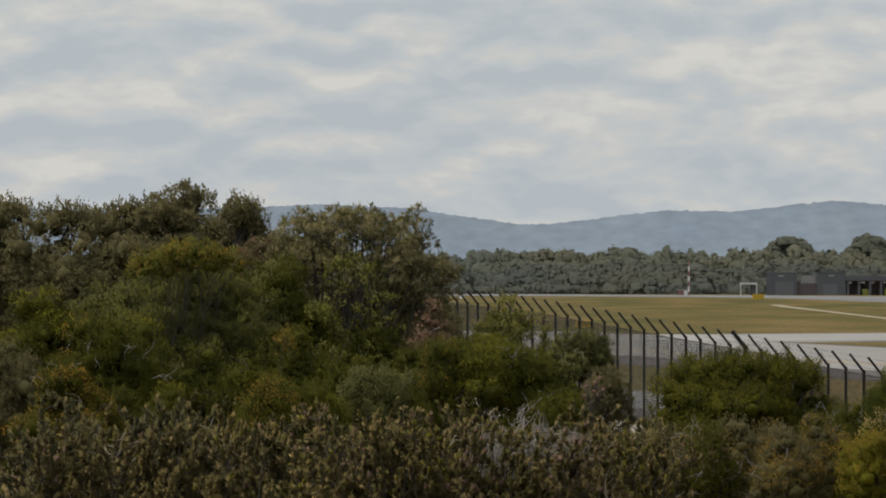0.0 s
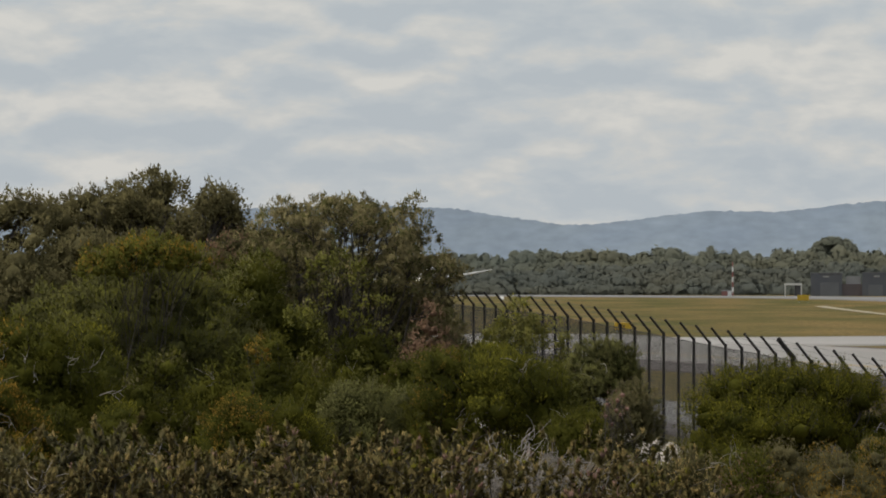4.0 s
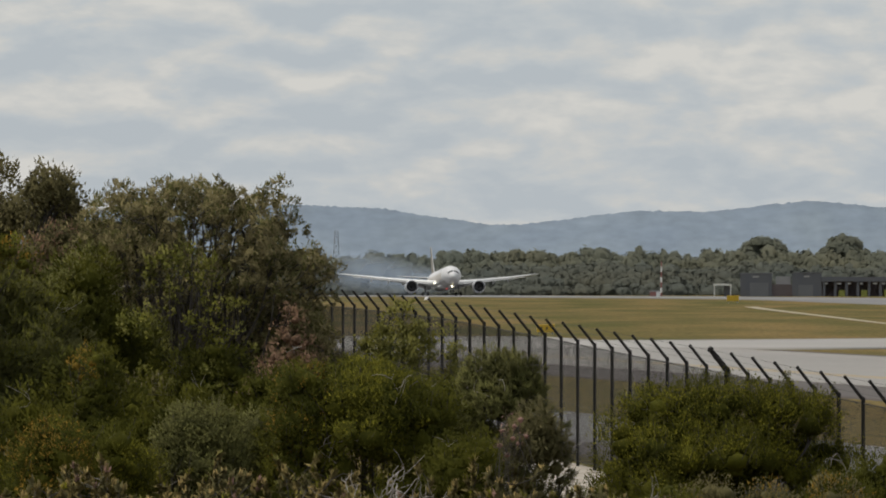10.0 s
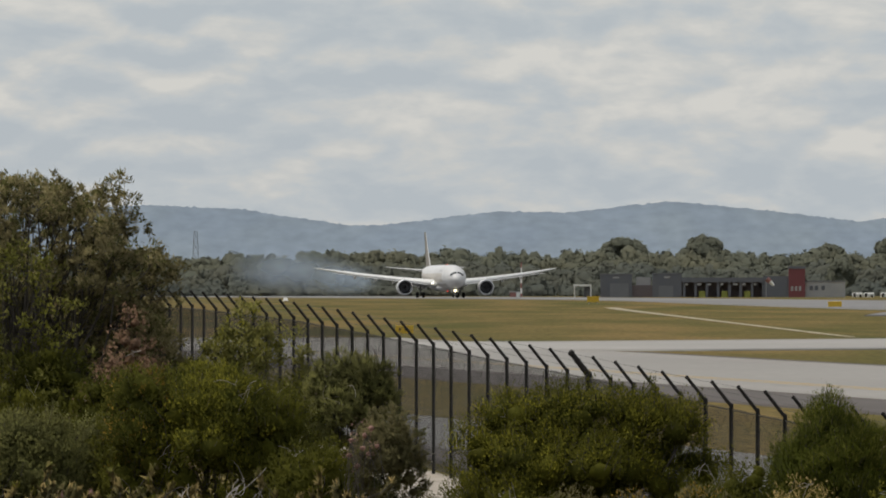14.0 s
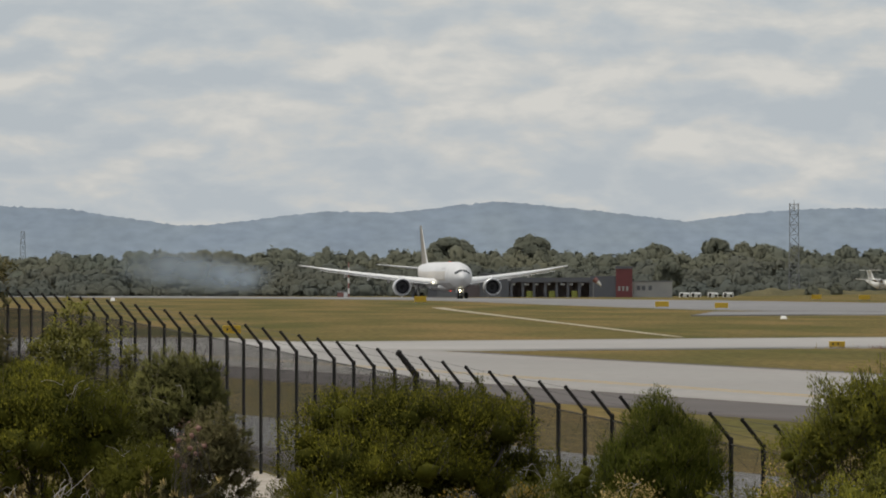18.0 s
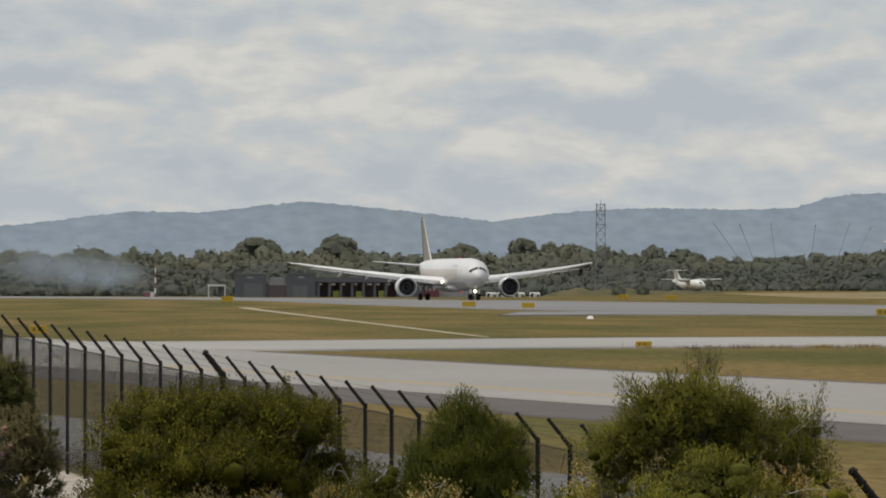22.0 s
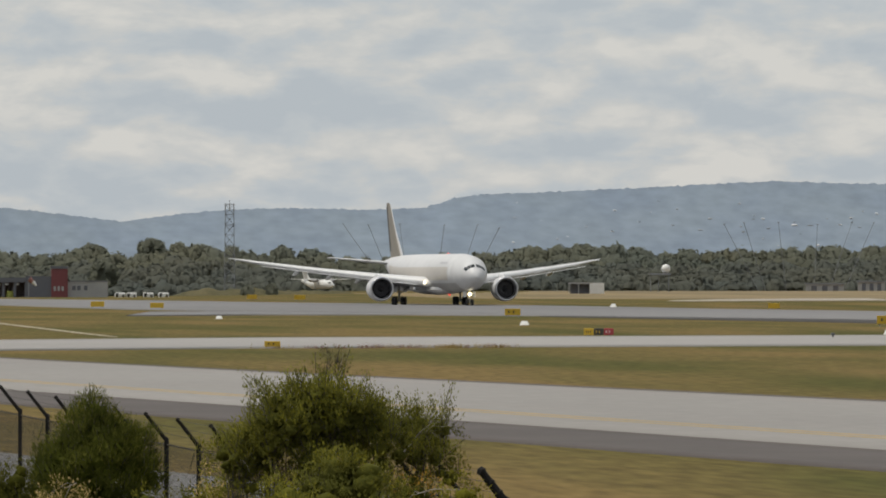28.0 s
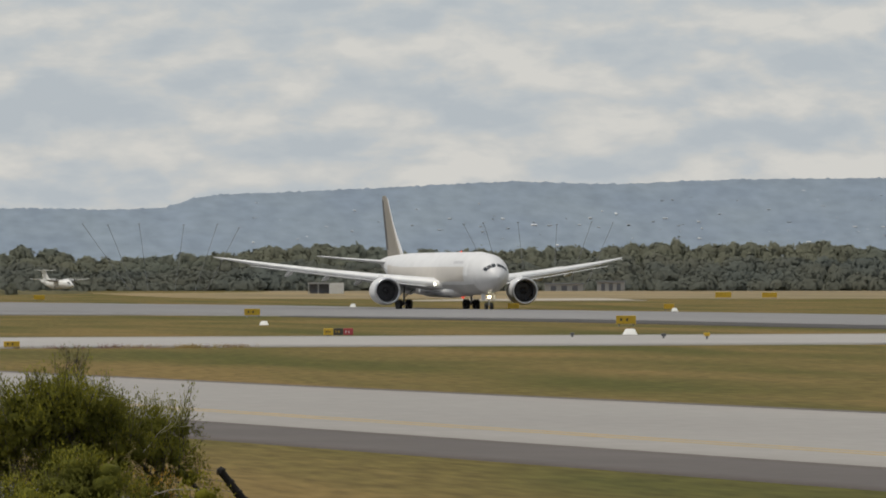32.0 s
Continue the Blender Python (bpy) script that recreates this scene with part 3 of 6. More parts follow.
def shrub(name, label, category, b, e_top, d, lobes, leaf, seed, density=110, per=7, size=0.095, width=0.032, spread=0.65, up=0.35, rough=0.22,
          inner=0.2, gap=-9.0, twigs=60, tips=None, tip_share=0.0, tip_size=1.0, droop=0.0, stems=5, trunk=0.05, dead=0, jitter=0.03, head=0.3, core=0.66, bark="bark", share=0.95, bend=0.12, scatter=0.0, shoots=0.04, shoot=0.18, stick=1.0):
    """lobes are given about the plant's foot: (x, y, z, rx, ry, rz) in metres, scaled to reach e_top."""
    foot = aim(b, 504, d)
    gz = float(ground_z(foot.x, foot.y))
    top = aim(b, e_top, d).z - gz
    k = 1.0
    for _ in range(2):
        lobes = [(x, y, z * k, rx, ry, rz * k) for x, y, z, rx, ry, rz in lobes]
        heads = heads_of(lobes, head, seed, share)
        k = top / max(q[2] + q[3] * 0.92 for q in heads)
    T = thing(name, label, category, at=(foot.x, foot.y, gz))
    rs = np.random.RandomState(seed)
    if size >= 0.105:
        # broad leaves stand in open tufts, fine ones in a close shell
        P, D = head_points(heads, density * 0.26, seed, rough, inner, gap)
        per, spread, width, jitter = int(per * 1.7), spread * 1.25, width * 1.35, jitter * 0.9
        core *= 0.7
    else:
        P, D = head_points(heads, density * 0.37, seed, rough, inner, gap)
        per, spread, size, width, jitter = int(per * 1.15), spread * 1.1, size * 0.84, width * 1.35, jitter * 1.6
        shoots, shoot, up = shoots * 1.3, shoot * 0.7, up + 0.3
    ok = P[:, 2] > 0.02
    P, D = P[ok], D[ok]
    # shoots that stand out of the upper shell
    pick = np.where((D[:, 2] > 0.15) & (rs.uniform(size=len(P)) < shoots))[0]
    S0, SD, stalks = P[:0], D[:0], []
    if len(pick):
        ln = shoot * rs.uniform(0.3, 1.2, (len(pick), 1))
        sd = D[pick] * 0.5 + np.array((0, 0, 0.8)) + rs.normal(size=(len(pick), 3)) * 0.25
        S0 = np.concatenate([P[pick] + sd * ln * k for k in (0.25, 0.5, 0.75, 1.0)])
        SD = np.concatenate([sd] * 4)
        stalks = [(np.stack([p - d * 0.08, p + d * l * 0.5, p + d * l * 1.1]), (0.005, 0.004, 0.003)) for p, d, l in zip(P[pick], sd, ln)]
    mid = np.array((P[:, 0].mean(), P[:, 1].mean(), P[:, 2].max() * 0.5))
    ext = np.array((np.ptp(P[:, 0]), np.ptp(P[:, 1]), P[:, 2].max())) * 0.5

    def outward(q):
        g = (q - mid) / ext
        return g / (np.linalg.norm(g, axis=1)[:, None] + 1e-9)
    A = np.concatenate([P, S0])
    soft_leaves("crown", *leaves(A, np.concatenate([D, SD]), per, size, width, spread, seed + 1, up, jitter, droop, outward(A)), LEAF[leaf], T)
    if core:
        V, F = cores([h for h in heads if rs.uniform() < 0.7], seed, core)
        mesh_part("inner_foliage", V, F, LEAF[leaf], T)
    if tips:
        # new growth sits on the upper shell, in patches; also paints tops as lit
        hi = (D[:, 2] > 0.0) & (outward(P)[:, 2] > 0.12) & (wob(P, seed + 21, 1.3) > 1 - 2 * tip_share) & (rs.uniform(size=len(P)) < 0.75)
        if scatter:
            hi = (D[:, 2] > -0.05) & (rs.uniform(size=len(P)) < scatter)
        if hi.sum() > 5:
            L3 = leaves(P[hi] + D[hi] * 0.03, D[hi], max(4, per - 1), size * tip_size, width * tip_size, spread * 0.8, seed + 2, up + 0.3, jitter, 0.0, outward(P[hi]))
            soft_leaves("new_growth", *L3, LEAF[tips], T)["kind"] = "stuff"
    lines = []
    for j in range(stems):
        c = heads[rs.randint(len(heads))]
        a = rs.normal(size=3) * 0.12
        a[2] = -0.1
        tip = np.array((c[0], c[1], max(c[2], 0.2)))
        p, r = limb(a, tip, trunk * rs.uniform(0.7, 1.1), trunk * 0.35, rs, 7, bend)
        lines.append((p, r))
        near = np.argsort(((P - tip) ** 2).sum(1) + rs.uniform(0, 1.2, len(P)) * 0.5)[: max(4, twigs // stems)]
        for i in near:
            q = p[rs.randint(3, 7)]
            lines.append(limb(q, P[i], trunk * 0.28, 0.004, rs, 4, 0.2))
    V, F = tubes(lines + stalks, 3)
    mesh_part("branchwork", V, F, M[bark], T)["kind"] = "stuff"
    if dead:
        lines = []
        pick = rs.choice(len(P), dead)
        for i in pick:
            a = P[i] - D[i] * 0.2
            b2 = P[i] + D[i] * rs.uniform(0.08, 0.3) + rs.normal(size=3) * 0.1
            p, r = limb(a, b2, 0.009 * stick, 0.003 * stick, rs, 5, 0.25)
            lines.append((p, r))
            for _ in range(3):
                lines.append(limb(p[rs.randint(2, 5)], b2 + rs.normal(size=3) * 0.13, 0.005 * stick, 0.0025 * stick, rs, 4, 0.2))
        V, F = tubes(lines, 4)
        mesh_part("dead_wood", V, F, M["dead"], T, "bleached bare twigs")["kind"] = "stuff"
    return T


def dome(w, h, depth=None, n=9, seed=0, low=0.35):
    """A lumpy mound of lobes about w wide and h high."""
    rs = np.random.RandomState(seed)
    depth = depth or w * 0.7
    out = [(0, 0, h * 0.45, w * 0.36, depth * 0.36, h * 0.5)]
    for i in range(n):
        a = 2 * math.pi * i / n + rs.uniform(-0.3, 0.3)
        q = rs.uniform(0.45, 0.75)
        r = rs.uniform(0.16, 0.26)
        x, y = math.cos(a) * w * 0.5 * q, math.sin(a) * depth * 0.5 * q
        z = h * (low + rs.uniform(0.0, 0.32) * (1 - q) + rs.uniform(0, 0.12))
        out.append((x, y, z, w * r, depth * r * 1.1, h * rs.uniform(0.2, 0.32)))
    return out


def mound(w, h, depth=None, n=7, seed=0):
    """One full rounded dome with a few shallow bulges on it."""
    rs = np.random.RandomState(seed)
    depth = depth or w * 0.8
    out = [(0, 0, h * 0.45, w * 0.46, depth * 0.46, h * 0.5), (0, 0, h * 0.2, w * 0.48, depth * 0.46, h * 0.22)]
    for i in range(n):
        a, q = rs.uniform(0, 6.28), rs.uniform(0.3, 0.75)
        z = h * (0.45 + 0.32 * math.sqrt(1 - q * q))
        out.append((math.cos(a) * q * w * 0.42, math.sin(a) * q * depth * 0.42, z, w * rs.uniform(0.12, 0.2), depth * 0.16, h * rs.uniform(0.12, 0.2)))
    return out


def canopy(w, h, n, seed, bottom=0.5, flat=4.0, r=0.34, depth=0.7):
    """Leafy heads filling the outer shell of a broad flat-topped crown."""
    rs = np.random.RandomState(seed)
    out = []
    for i in range(n):
        a, q = rs.uniform(0, 6.28), rs.uniform(0, 1) ** 0.55
        x, y = math.cos(a) * q * w * 0.47, math.sin(a) * q * w * 0.47 * depth
        top = h * (bottom + (1 - bottom) * (1 - q ** flat) ** 0.6)
        z = top - r - rs.uniform(0, 1) ** 2 * (top - h * bottom) * 0.8
        k = r * rs.uniform(0.7, 1.2)
        out.append((x, y, max(z, h * bottom * 0.9), k, k, k))
    for x in np.linspace(-0.13, 0.13, 3) if w > 4 else np.linspace(-0.3, 0.3, 5):
        out.append((x * w, 0, h - r * 1.1 - abs(x) * 0.8, r, r, r))
    return out


def column(w, h, n, seed, r=0.16):
    """Small heads up the whole height of a slender sapling."""
    rs = np.random.RandomState(seed)
    out = []
    for i in range(n):
        k = rs.uniform(0.12, 1.0)
        half = w * 0.5 * math.sin(math.pi * (0.15 + 0.75 * k)) ** 0.7
        out.append((rs.uniform(-1, 1) * half, rs.uniform(-1, 1) * half * 0.6, h * k - r, *(r * rs.uniform(0.6, 1.2),) * 3))
    out.append((0, 0, h - r, r * 0.7, r * 0.7, r * 0.7))
    return out


def open_tree(name, label, b, e_top, d, w, seed):
    """A fan of bare limbs that carry their leaves on the outer twigs only."""
    rs = np.random.RandomState(seed)
    foot = aim(b, 504, d)
    gz = float(ground_z(foot.x, foot.y))
    h = aim(b, e_top, d).z - gz
    T = thing(name, label, "tree", at=(foot.x, foot.y, gz))
    lines, heads = [], []
    heart = np.array((0, 0, h * 0.46))
    for i in range(112):
        a = -1.8 + 3.6 * ((i * 37) % 112 + rs.uniform(0.1, 0.9)) / 112
        q = rs.uniform(-1, 1)
        rim = np.array((math.sin(a) * w * 0.47 * math.sqrt(1 - 0.45 * q * q), q * w * 0.34, math.cos(a) * h * 0.47 * (1 - 0.25 * q * q))) * rs.uniform(0.86, 0.98) + heart
        root = np.array((rs.normal() * 0.3, rs.normal() * 0.25, 0.1))
        t = np.linspace(0, 1, 9)[:, None]
        elbow = root * 0.45 + rim * 0.55 + np.array((-0.12 * (rim[0] - root[0]), 0, -0.1 * h))
        p = root * (1 - t) ** 2 + elbow * 2 * t * (1 - t) + rim * t * t
        p[1:-1] += rs.normal(size=(7, 3)) * 0.05
        lines.append((p, np.linspace(0.042, 0.011, 9)))
        for j in range(9):
            k = rs.uniform(0.52, 1.0)
            at = p[min(8, int(k * 8.99))]
            tip = at + (rim - heart) * rs.uniform(0.02, 0.14) + np.clip(rs.normal(size=3), -1.5, 1.5) * np.array((0.22, 0.2, 0.12)) + np.array((0, 0, 0.08))
            lines.append(limb(at, tip, 0.014, 0.006, rs, 5, 0.15, 0.1))
            for _ in range(2):
                end = tip + rs.normal(size=3) * 0.13 + np.array((0, 0, 0.08))
                lines.append(limb(tip, end, 0.007, 0.004, rs, 3, 0.1))
                g = (end - heart) / np.array((w * 0.47, w * 0.34, h * 0.47))
                if math.hypot(g[0], g[2]) > rs.uniform(0.45, 0.82):
                    heads.append((*end, rs.uniform(0.12, 0.20)))
    top = float(np.percentile([q[2] + q[3] for q in heads], 98.5))

    def rounded(z):
        """Height scaled to the crown's top, with tall leaders cut back."""
        z = z * h / top
        return np.where(z > h * 0.8, h * 0.8 + (z - h * 0.8) * np.clip(1.25 - (z / h - 0.8) * 1.6, 0.6, 1.0), z)
    heads = [(x, y, float(rounded(z)), r) for x, y, z, r in heads]
    lines = [(np.column_stack((p[:, :2], rounded(p[:, 2]))), r) for p, r in lines]
    P, D = head_points(heads, 62, seed, 0.25, 0.3)
    g = (P - heart) / np.array((w * 0.5, w * 0.4, h * 0.5))
    g /= np.linalg.norm(g, axis=1)[:, None] + 1e-9
    pick = rs.uniform(size=len(P)) < 0.3
    soft_leaves("crown", *leaves(P[~pick], D[~pick], 10, 0.085, 0.034, 0.85, seed + 1, 0.45, 0.03, 0.0, g[~pick]), LEAF["wattle"], T)
    soft_leaves("new_growth", *leaves(P[pick] + D[pick] * 0.02, D[pick], 10, 0.08, 0.032, 0.8, seed + 2, 0.6, 0.03, 0.0, g[pick]), LEAF["silver"], T)["kind"] = "stuff"
    V, F = tubes(lines, 4)
    mesh_part("branchwork", V, F, M["bark"], T)["kind"] = "stuff"
    return T


def banksia(label, b, e_top, d, w, seed, tip, leaf="banksia", fill=1.0):
    """A stiff shrub: forking grey stems, each ending in a rosette of blades, paler in its heart."""
    rs = np.random.RandomState(seed)
    foot = aim(b, 504, d)
    gz = float(ground_z(foot.x, foot.y))
    h = max(aim(b, e_top, d).z - gz, 0.5)
    T = thing("banksia_shrub", label, "bush", at=(foot.x, foot.y, gz))
    lines, P, D, R = [], [], [], []
    for i in range(int(15 * fill)):
        a = rs.uniform(0, 6.28)
        q = math.sqrt(rs.uniform(0, 1))
        reach = np.array((math.cos(a) * q * w * 0.5, math.sin(a) * q * w * 0.4, h * (1 - 0.45 * q * q) * rs.uniform(0.62, 0.98)))
        p, r = limb((reach[0] * 0.25, reach[1] * 0.25, 0.0), reach, 0.014, 0.007, rs, 6, 0.12)
        lines.append((p, r))
        P.append(reach)
        D.append(p[-1] - p[-2])
        for j in range(7):
            k = rs.randint(2, 6)
            side = rs.normal(size=3) * np.array((0.2, 0.18, 0.06)) + np.array((0, 0, 0.15 + 0.12 * rs.uniform()))
            tip_at = p[k] + side
            lines.append(limb(p[k], tip_at, 0.007, 0.005, rs, 4, 0.2))
            P.append(tip_at)
            D.append(side)
    P, D = np.array(P), np.array(D)
    D = D / (np.linalg.norm(D, axis=1)[:, None] + 1e-9) * 0.6 + np.array((0, 0, 0.5))
    D /= np.linalg.norm(D, axis=1)[:, None]
    s = h / max(P[:, 2].max() + 0.06, 0.1)
    P[:, 2] *= s
    lines = [(p * np.array((1, 1, s)), r) for p, r in lines]
    big = P - np.array((0, 0, h * 0.4))
    big = big / (np.linalg.norm(big, axis=1)[:, None] + 1e-9)
    # three whorls down each stem end, the lowest spreading widest
    for k, (drop, spread, size, lift) in enumerate(((0.0, 0.5, 0.10, 0.35), (0.06, 0.85, 0.12, 0.1), (0.13, 0.95, 0.12, -0.1))):
        soft_leaves("foliage", *leaves(P - D * drop, D, 10, size, 0.055, spread, seed + k, lift, 0.012, 0.0, big), LEAF[leaf], T)
    pale = rs.uniform(size=len(P)) < np.interp(b, [-700, -200, 300], [0.25, 0.6, 0.9])
    if pale.sum() > 3:
        soft_leaves("new_growth", *leaves(P[pale] + D[pale] * 0.015, D[pale], 14, 0.09, 0.036, 0.6, seed + 5, 0.5, 0.01, 0.0, big[pale]), LEAF[tip], T)["kind"] = "stuff"
    V, F = tubes(lines)
    mesh_part("branchwork", V, F, M["dead" if seed % 7 == 0 else "bark"], T)["kind"] = "stuff"
    return T


def build_scrub():
    S = shrub
    # tall dark trees at the back
    for b, e, w, h, n, lf, tp, sd in ((-860, 292, 3.0, 6.0, 46, "dark", "olive", 11), (-715, 283, 2.4, 6.0, 40, "dark", "olive", 17), (-560, 300, 2.6, 6.0, 40, "dark", "olive", 12), (-420, 290, 2.4, 6.0, 40, "olive", "dark", 13),
                                      (-280, 257, 1.6, 6.4, 26, "dark", "olive", 14), (-140, 290, 1.0, 6.0, 14, "dark", "olive", 15), (-330, 300, 1.8, 6.0, 30, "olive", "dark", 18), (-190, 334, 1.3, 5.6, 24, "dark", "rust", 19), (-85, 370, 1.7, 5.6, 30, "olive", "dark", 20), (20, 374, 1.6, 5.4, 26, "olive", "silver", 10)):
        S("coastal_tree", "dark dense coastal tree rising behind the scrub" if w > 2 else "slim dark tree with clumped leafy heads", "tree", b, e, 131 + (sd % 3), canopy(w, h, n, sd, 0.55, 3.0, 0.36), lf, sd, 116, 7, 0.095, 0.036, 0.7, stems=7, trunk=0.09, twigs=90, tips=tp, tip_share=0.4, head=0.36)
        if sd in (11, 17, 12, 13, 18):
            S("coastal_bush", "dark understorey bush beneath the tall trees", "bush", b + 20, e + 78, 130, dome(w * 1.1, 4.8, 2.0, 9, sd + 60), "dark", sd + 70, 80, 7, 0.085, 0.034, 0.7, tips="olive", tip_share=0.4, head=0.42)
    # the large open tree with bare limbs
    open_tree("wattle_tree", "open spreading grey-green tree with many bare limbs", 108, 316, 122, 4.9, 16)
    S("wattle_bush", "dull olive bush growing up through the open tree", "bush", 150, 430, 124.5, dome(4.0, 4.6, 1.4, 14, 81), "olive", 82, 42, 7, 0.085, 0.03, 0.7, tips="green", tip_share=0.4, twigs=300, stems=10, head=0.3)
    # grey middle mass
    S("wattle_bush", "large silvery olive wattle bush with long leaves", "bush", -330, 402, 116, dome(4.7, 4.6, 3.2, 14, 21), "silver", 22, 130, 8, 0.10, 0.022, 0.7, tips="tea", tip_share=0.55, dead=10, head=0.34)
    S("wattle_bush", "large dull olive wattle bush", "bush", -95, 440, 118, dome(2.7, 4.2, 2.4, 10, 22), "green", 23, 130, 8, 0.10, 0.022, 0.7, tips="pale", tip_share=0.5, dead=12, head=0.34)
    S("brown_shrub", "dry brownish shrub top with orange new growth", "bush", -150, 380, 120, dome(2.4, 4.4, 2.0, 8, 23), "olive", 24, 80, 7, 0.09, 0.026, 0.8, tips="rust", tip_share=0.5, head=0.3)
    # darker green leaves on these two paint the shady gaps under the trees
    S("wattle_bush", "dark bush coloured as if in deep shade", "bush", -80, 610, 112, dome(2.7, 3.0, 1.8, 9, 24), "green", 25, 120, 8, 0.10, 0.024, 0.7, tips="orange", tip_share=0.08, dead=8, head=0.32)
    S("wattle_bush", "dark olive bush below the open tree", "bush", 150, 590, 116, dome(3.2, 3.0, 1.6, 9, 25), "green", 26, 120, 8, 0.10, 0.024, 0.7, tips="dark", tip_share=0.4, dead=10, head=0.32)
    q = 114.5 / STEP
    crest = [((u + 325) * q, 0.0, 5.0 - (v - 504) * q, 0.34, 0.3, 0.26) for u, v in ((-440, 452), (-395, 432), (-350, 420), (-310, 414), (-265, 420), (-225, 434), (-372, 446), (-290, 438))]
    S("coastal_shrub", "yellow-green shrub top flushed with orange", "bush", -325, 394, 114.5, crest, "tea", 76, 130, 7, 0.075, 0.024, 0.6, stems=8, trunk=0.02, twigs=40, tips="orange", scatter=0.35, head=0.2, core=0.5)
    # left edge
    S("coastal_shrub", "yellow-green coastal shrub with paler tips", "bush", -740, 505, 108, dome(2.3, 3.4, 1.8, 9, 26), "green", 27, 130, 7, 0.07, 0.022, 0.6, tips="bright", tip_share=0.6, dead=8)
    S("coastal_shrub", "green coastal shrub with ochre flower tips", "bush", -590, 560, 106, dome(2.1, 3.0, 1.6, 9, 27), "green", 28, 130, 7, 0.07, 0.022, 0.6, tips="orange", tip_share=0.4, dead=30)
    S("coastal_shrub", "ochre-topped coastal shrub with dry twigs", "bush", -720, 705, 100, dome(1.9, 2.2, 1.4, 8, 28), "green", 29, 140, 7, 0.065, 0.02, 0.6, tips="orange", tip_share=0.65, dead=6, head=0.25)
    S("coastal_shrub", "olive coastal shrub with ochre tips", "bush", -850, 640, 104, dome(1.7, 2.6, 1.4, 8, 29), "olive", 30, 130, 7, 0.07, 0.022, 0.6, tips="orange", tip_share=0.3)
    S("wattle_bush", "mid-green bush between olive shrubs", "bush", -480, 610, 109, dome(2.2, 2.8, 1.5, 8, 30), "green", 31, 110, 7, 0.08, 0.024, 0.6, tips="bright", tip_share=0.3)
    # leaf colour darkened here too, for shade behind the front row
    S("wattle_bush", "dark bush coloured as if shaded by taller scrub", "bush", -330, 640, 108, dome(2.4, 2.6, 1.3, 8, 31), "green", 61, 90, 7, 0.09, 0.026, 0.6, tips="dark", tip_share=0.4)
    # small tree in front of the open tree
    S("young_tree", "young upright tree with yellow-green leaves", "tree", 112, 425, 116, column(2.2, 4.4, 130, 9, 0.16), "tea", 32, 80, 7, 0.08, 0.034, 0.8, stems=12, trunk=0.03, twigs=160, tips="lime", scatter=0.55, head=0.2, core=0)
    S("dead_shrub", "rusty pink dead-leaved shrub by the fence", "bush", 300, 560, 113.5, dome(1.5, 2.4, 0.9, 14, 31), "rust", 33, 120, 7, 0.065, 0.024, 0.85, gap=-0.75, dead=30, head=0.17, core=0.4, rough=0.4, stems=6, trunk=0.02, twigs=50)
    # dark leaves again stand in for the shade behind the front shrubs
    S("coastal_shrub", "dark olive shrub before the rusty one", "bush", 270, 640, 111.5, dome(1.7, 2.4, 1.0, 9, 71), "green", 72, 120, 7, 0.075, 0.024, 0.65, up=0.4, tips="dark", tip_share=0.4, head=0.24)
    S("coastal_shrub", "dark green shrub with a little orange new growth", "bush", -55, 598, 109, dome(0.8, 2.4, 0.7, 7, 73), "green", 74, 130, 7, 0.065, 0.02, 0.6, up=0.4, tips="orange", tip_share=0.12, head=0.18)
    q = 111 / STEP
    tuft = [((u + 79) * q, 0.0, 5.0 - (v - 504) * q, 0.13, 0.12, 0.11) for u, v in ((-100, 650), (-82, 655), (-62, 668), (-90, 672), (-70, 645))]
    S("coastal_shrub", "shrub top of bright orange new growth", "bush", -79, 638, 111, tuft, "orange", 75, 170, 7, 0.06, 0.02, 0.6, stems=6, trunk=0.012, twigs=20, head=0.12, core=0.5, shoots=0.1)
    S("young_tree", "slender sapling with pale yellow-green leaves", "tree", 514, 530, 121, column(1.25, 2.9, 100, 10, 0.16), "lime", 34, 150, 7, 0.07, 0.034, 0.8, gap=-0.9, stems=9, trunk=0.02, twigs=110, tips="bright", scatter=0.25, head=0.17, core=0)
    S("young_tree", "small thin sapling with yellowing leaves", "tree", 588, 575, 121, column(0.35, 2.4, 22, 11, 0.12), "lime", 35, 130, 7, 0.07, 0.03, 0.8, gap=-0.3, stems=3, trunk=0.02, twigs=40, tips="orange", tip_share=0.4, head=0.12, core=0)
    S("grey_shrub", "grey-green rounded shrub beside the fence", "bush", 695, 614, 118, mound(1.8, 2.3, 1.5, 10, 32), "silver", 36, 150, 7, 0.105, 0.016, 0.7, tips="pale", tip_share=0.7, dead=6, head=0.26, up=0.5)
    S("grey_shrub", "dark grey-green shrub at the fence foot", "bush", 752, 705, 116, mound(1.1, 1.7, 1.0, 8, 33), "dark", 37, 150, 7, 0.105, 0.016, 0.7, tips="silver", tip_share=0.35, head=0.22)
    # front row
    S("dome_shrub", "domed green shrub with orange top growth", "bush", 428, 620, 108, mound(3.2, 2.6, 2.4, 13, 34), "dome", 38, 170, 7, 0.06, 0.018, 0.6, tips="bright", tip_share=0.42, dead=24, head=0.3, up=0.5, shoots=0.08, shoot=0.16, core=0.6)
    S("dome_shrub", "green shrub with a rusty orange top", "bush", 322, 630, 107.6, mound(0.9, 2.6, 0.7, 8, 35), "dome", 39, 160, 7, 0.06, 0.018, 0.6, tips="orange", scatter=0.16, head=0.26, up=0.5)
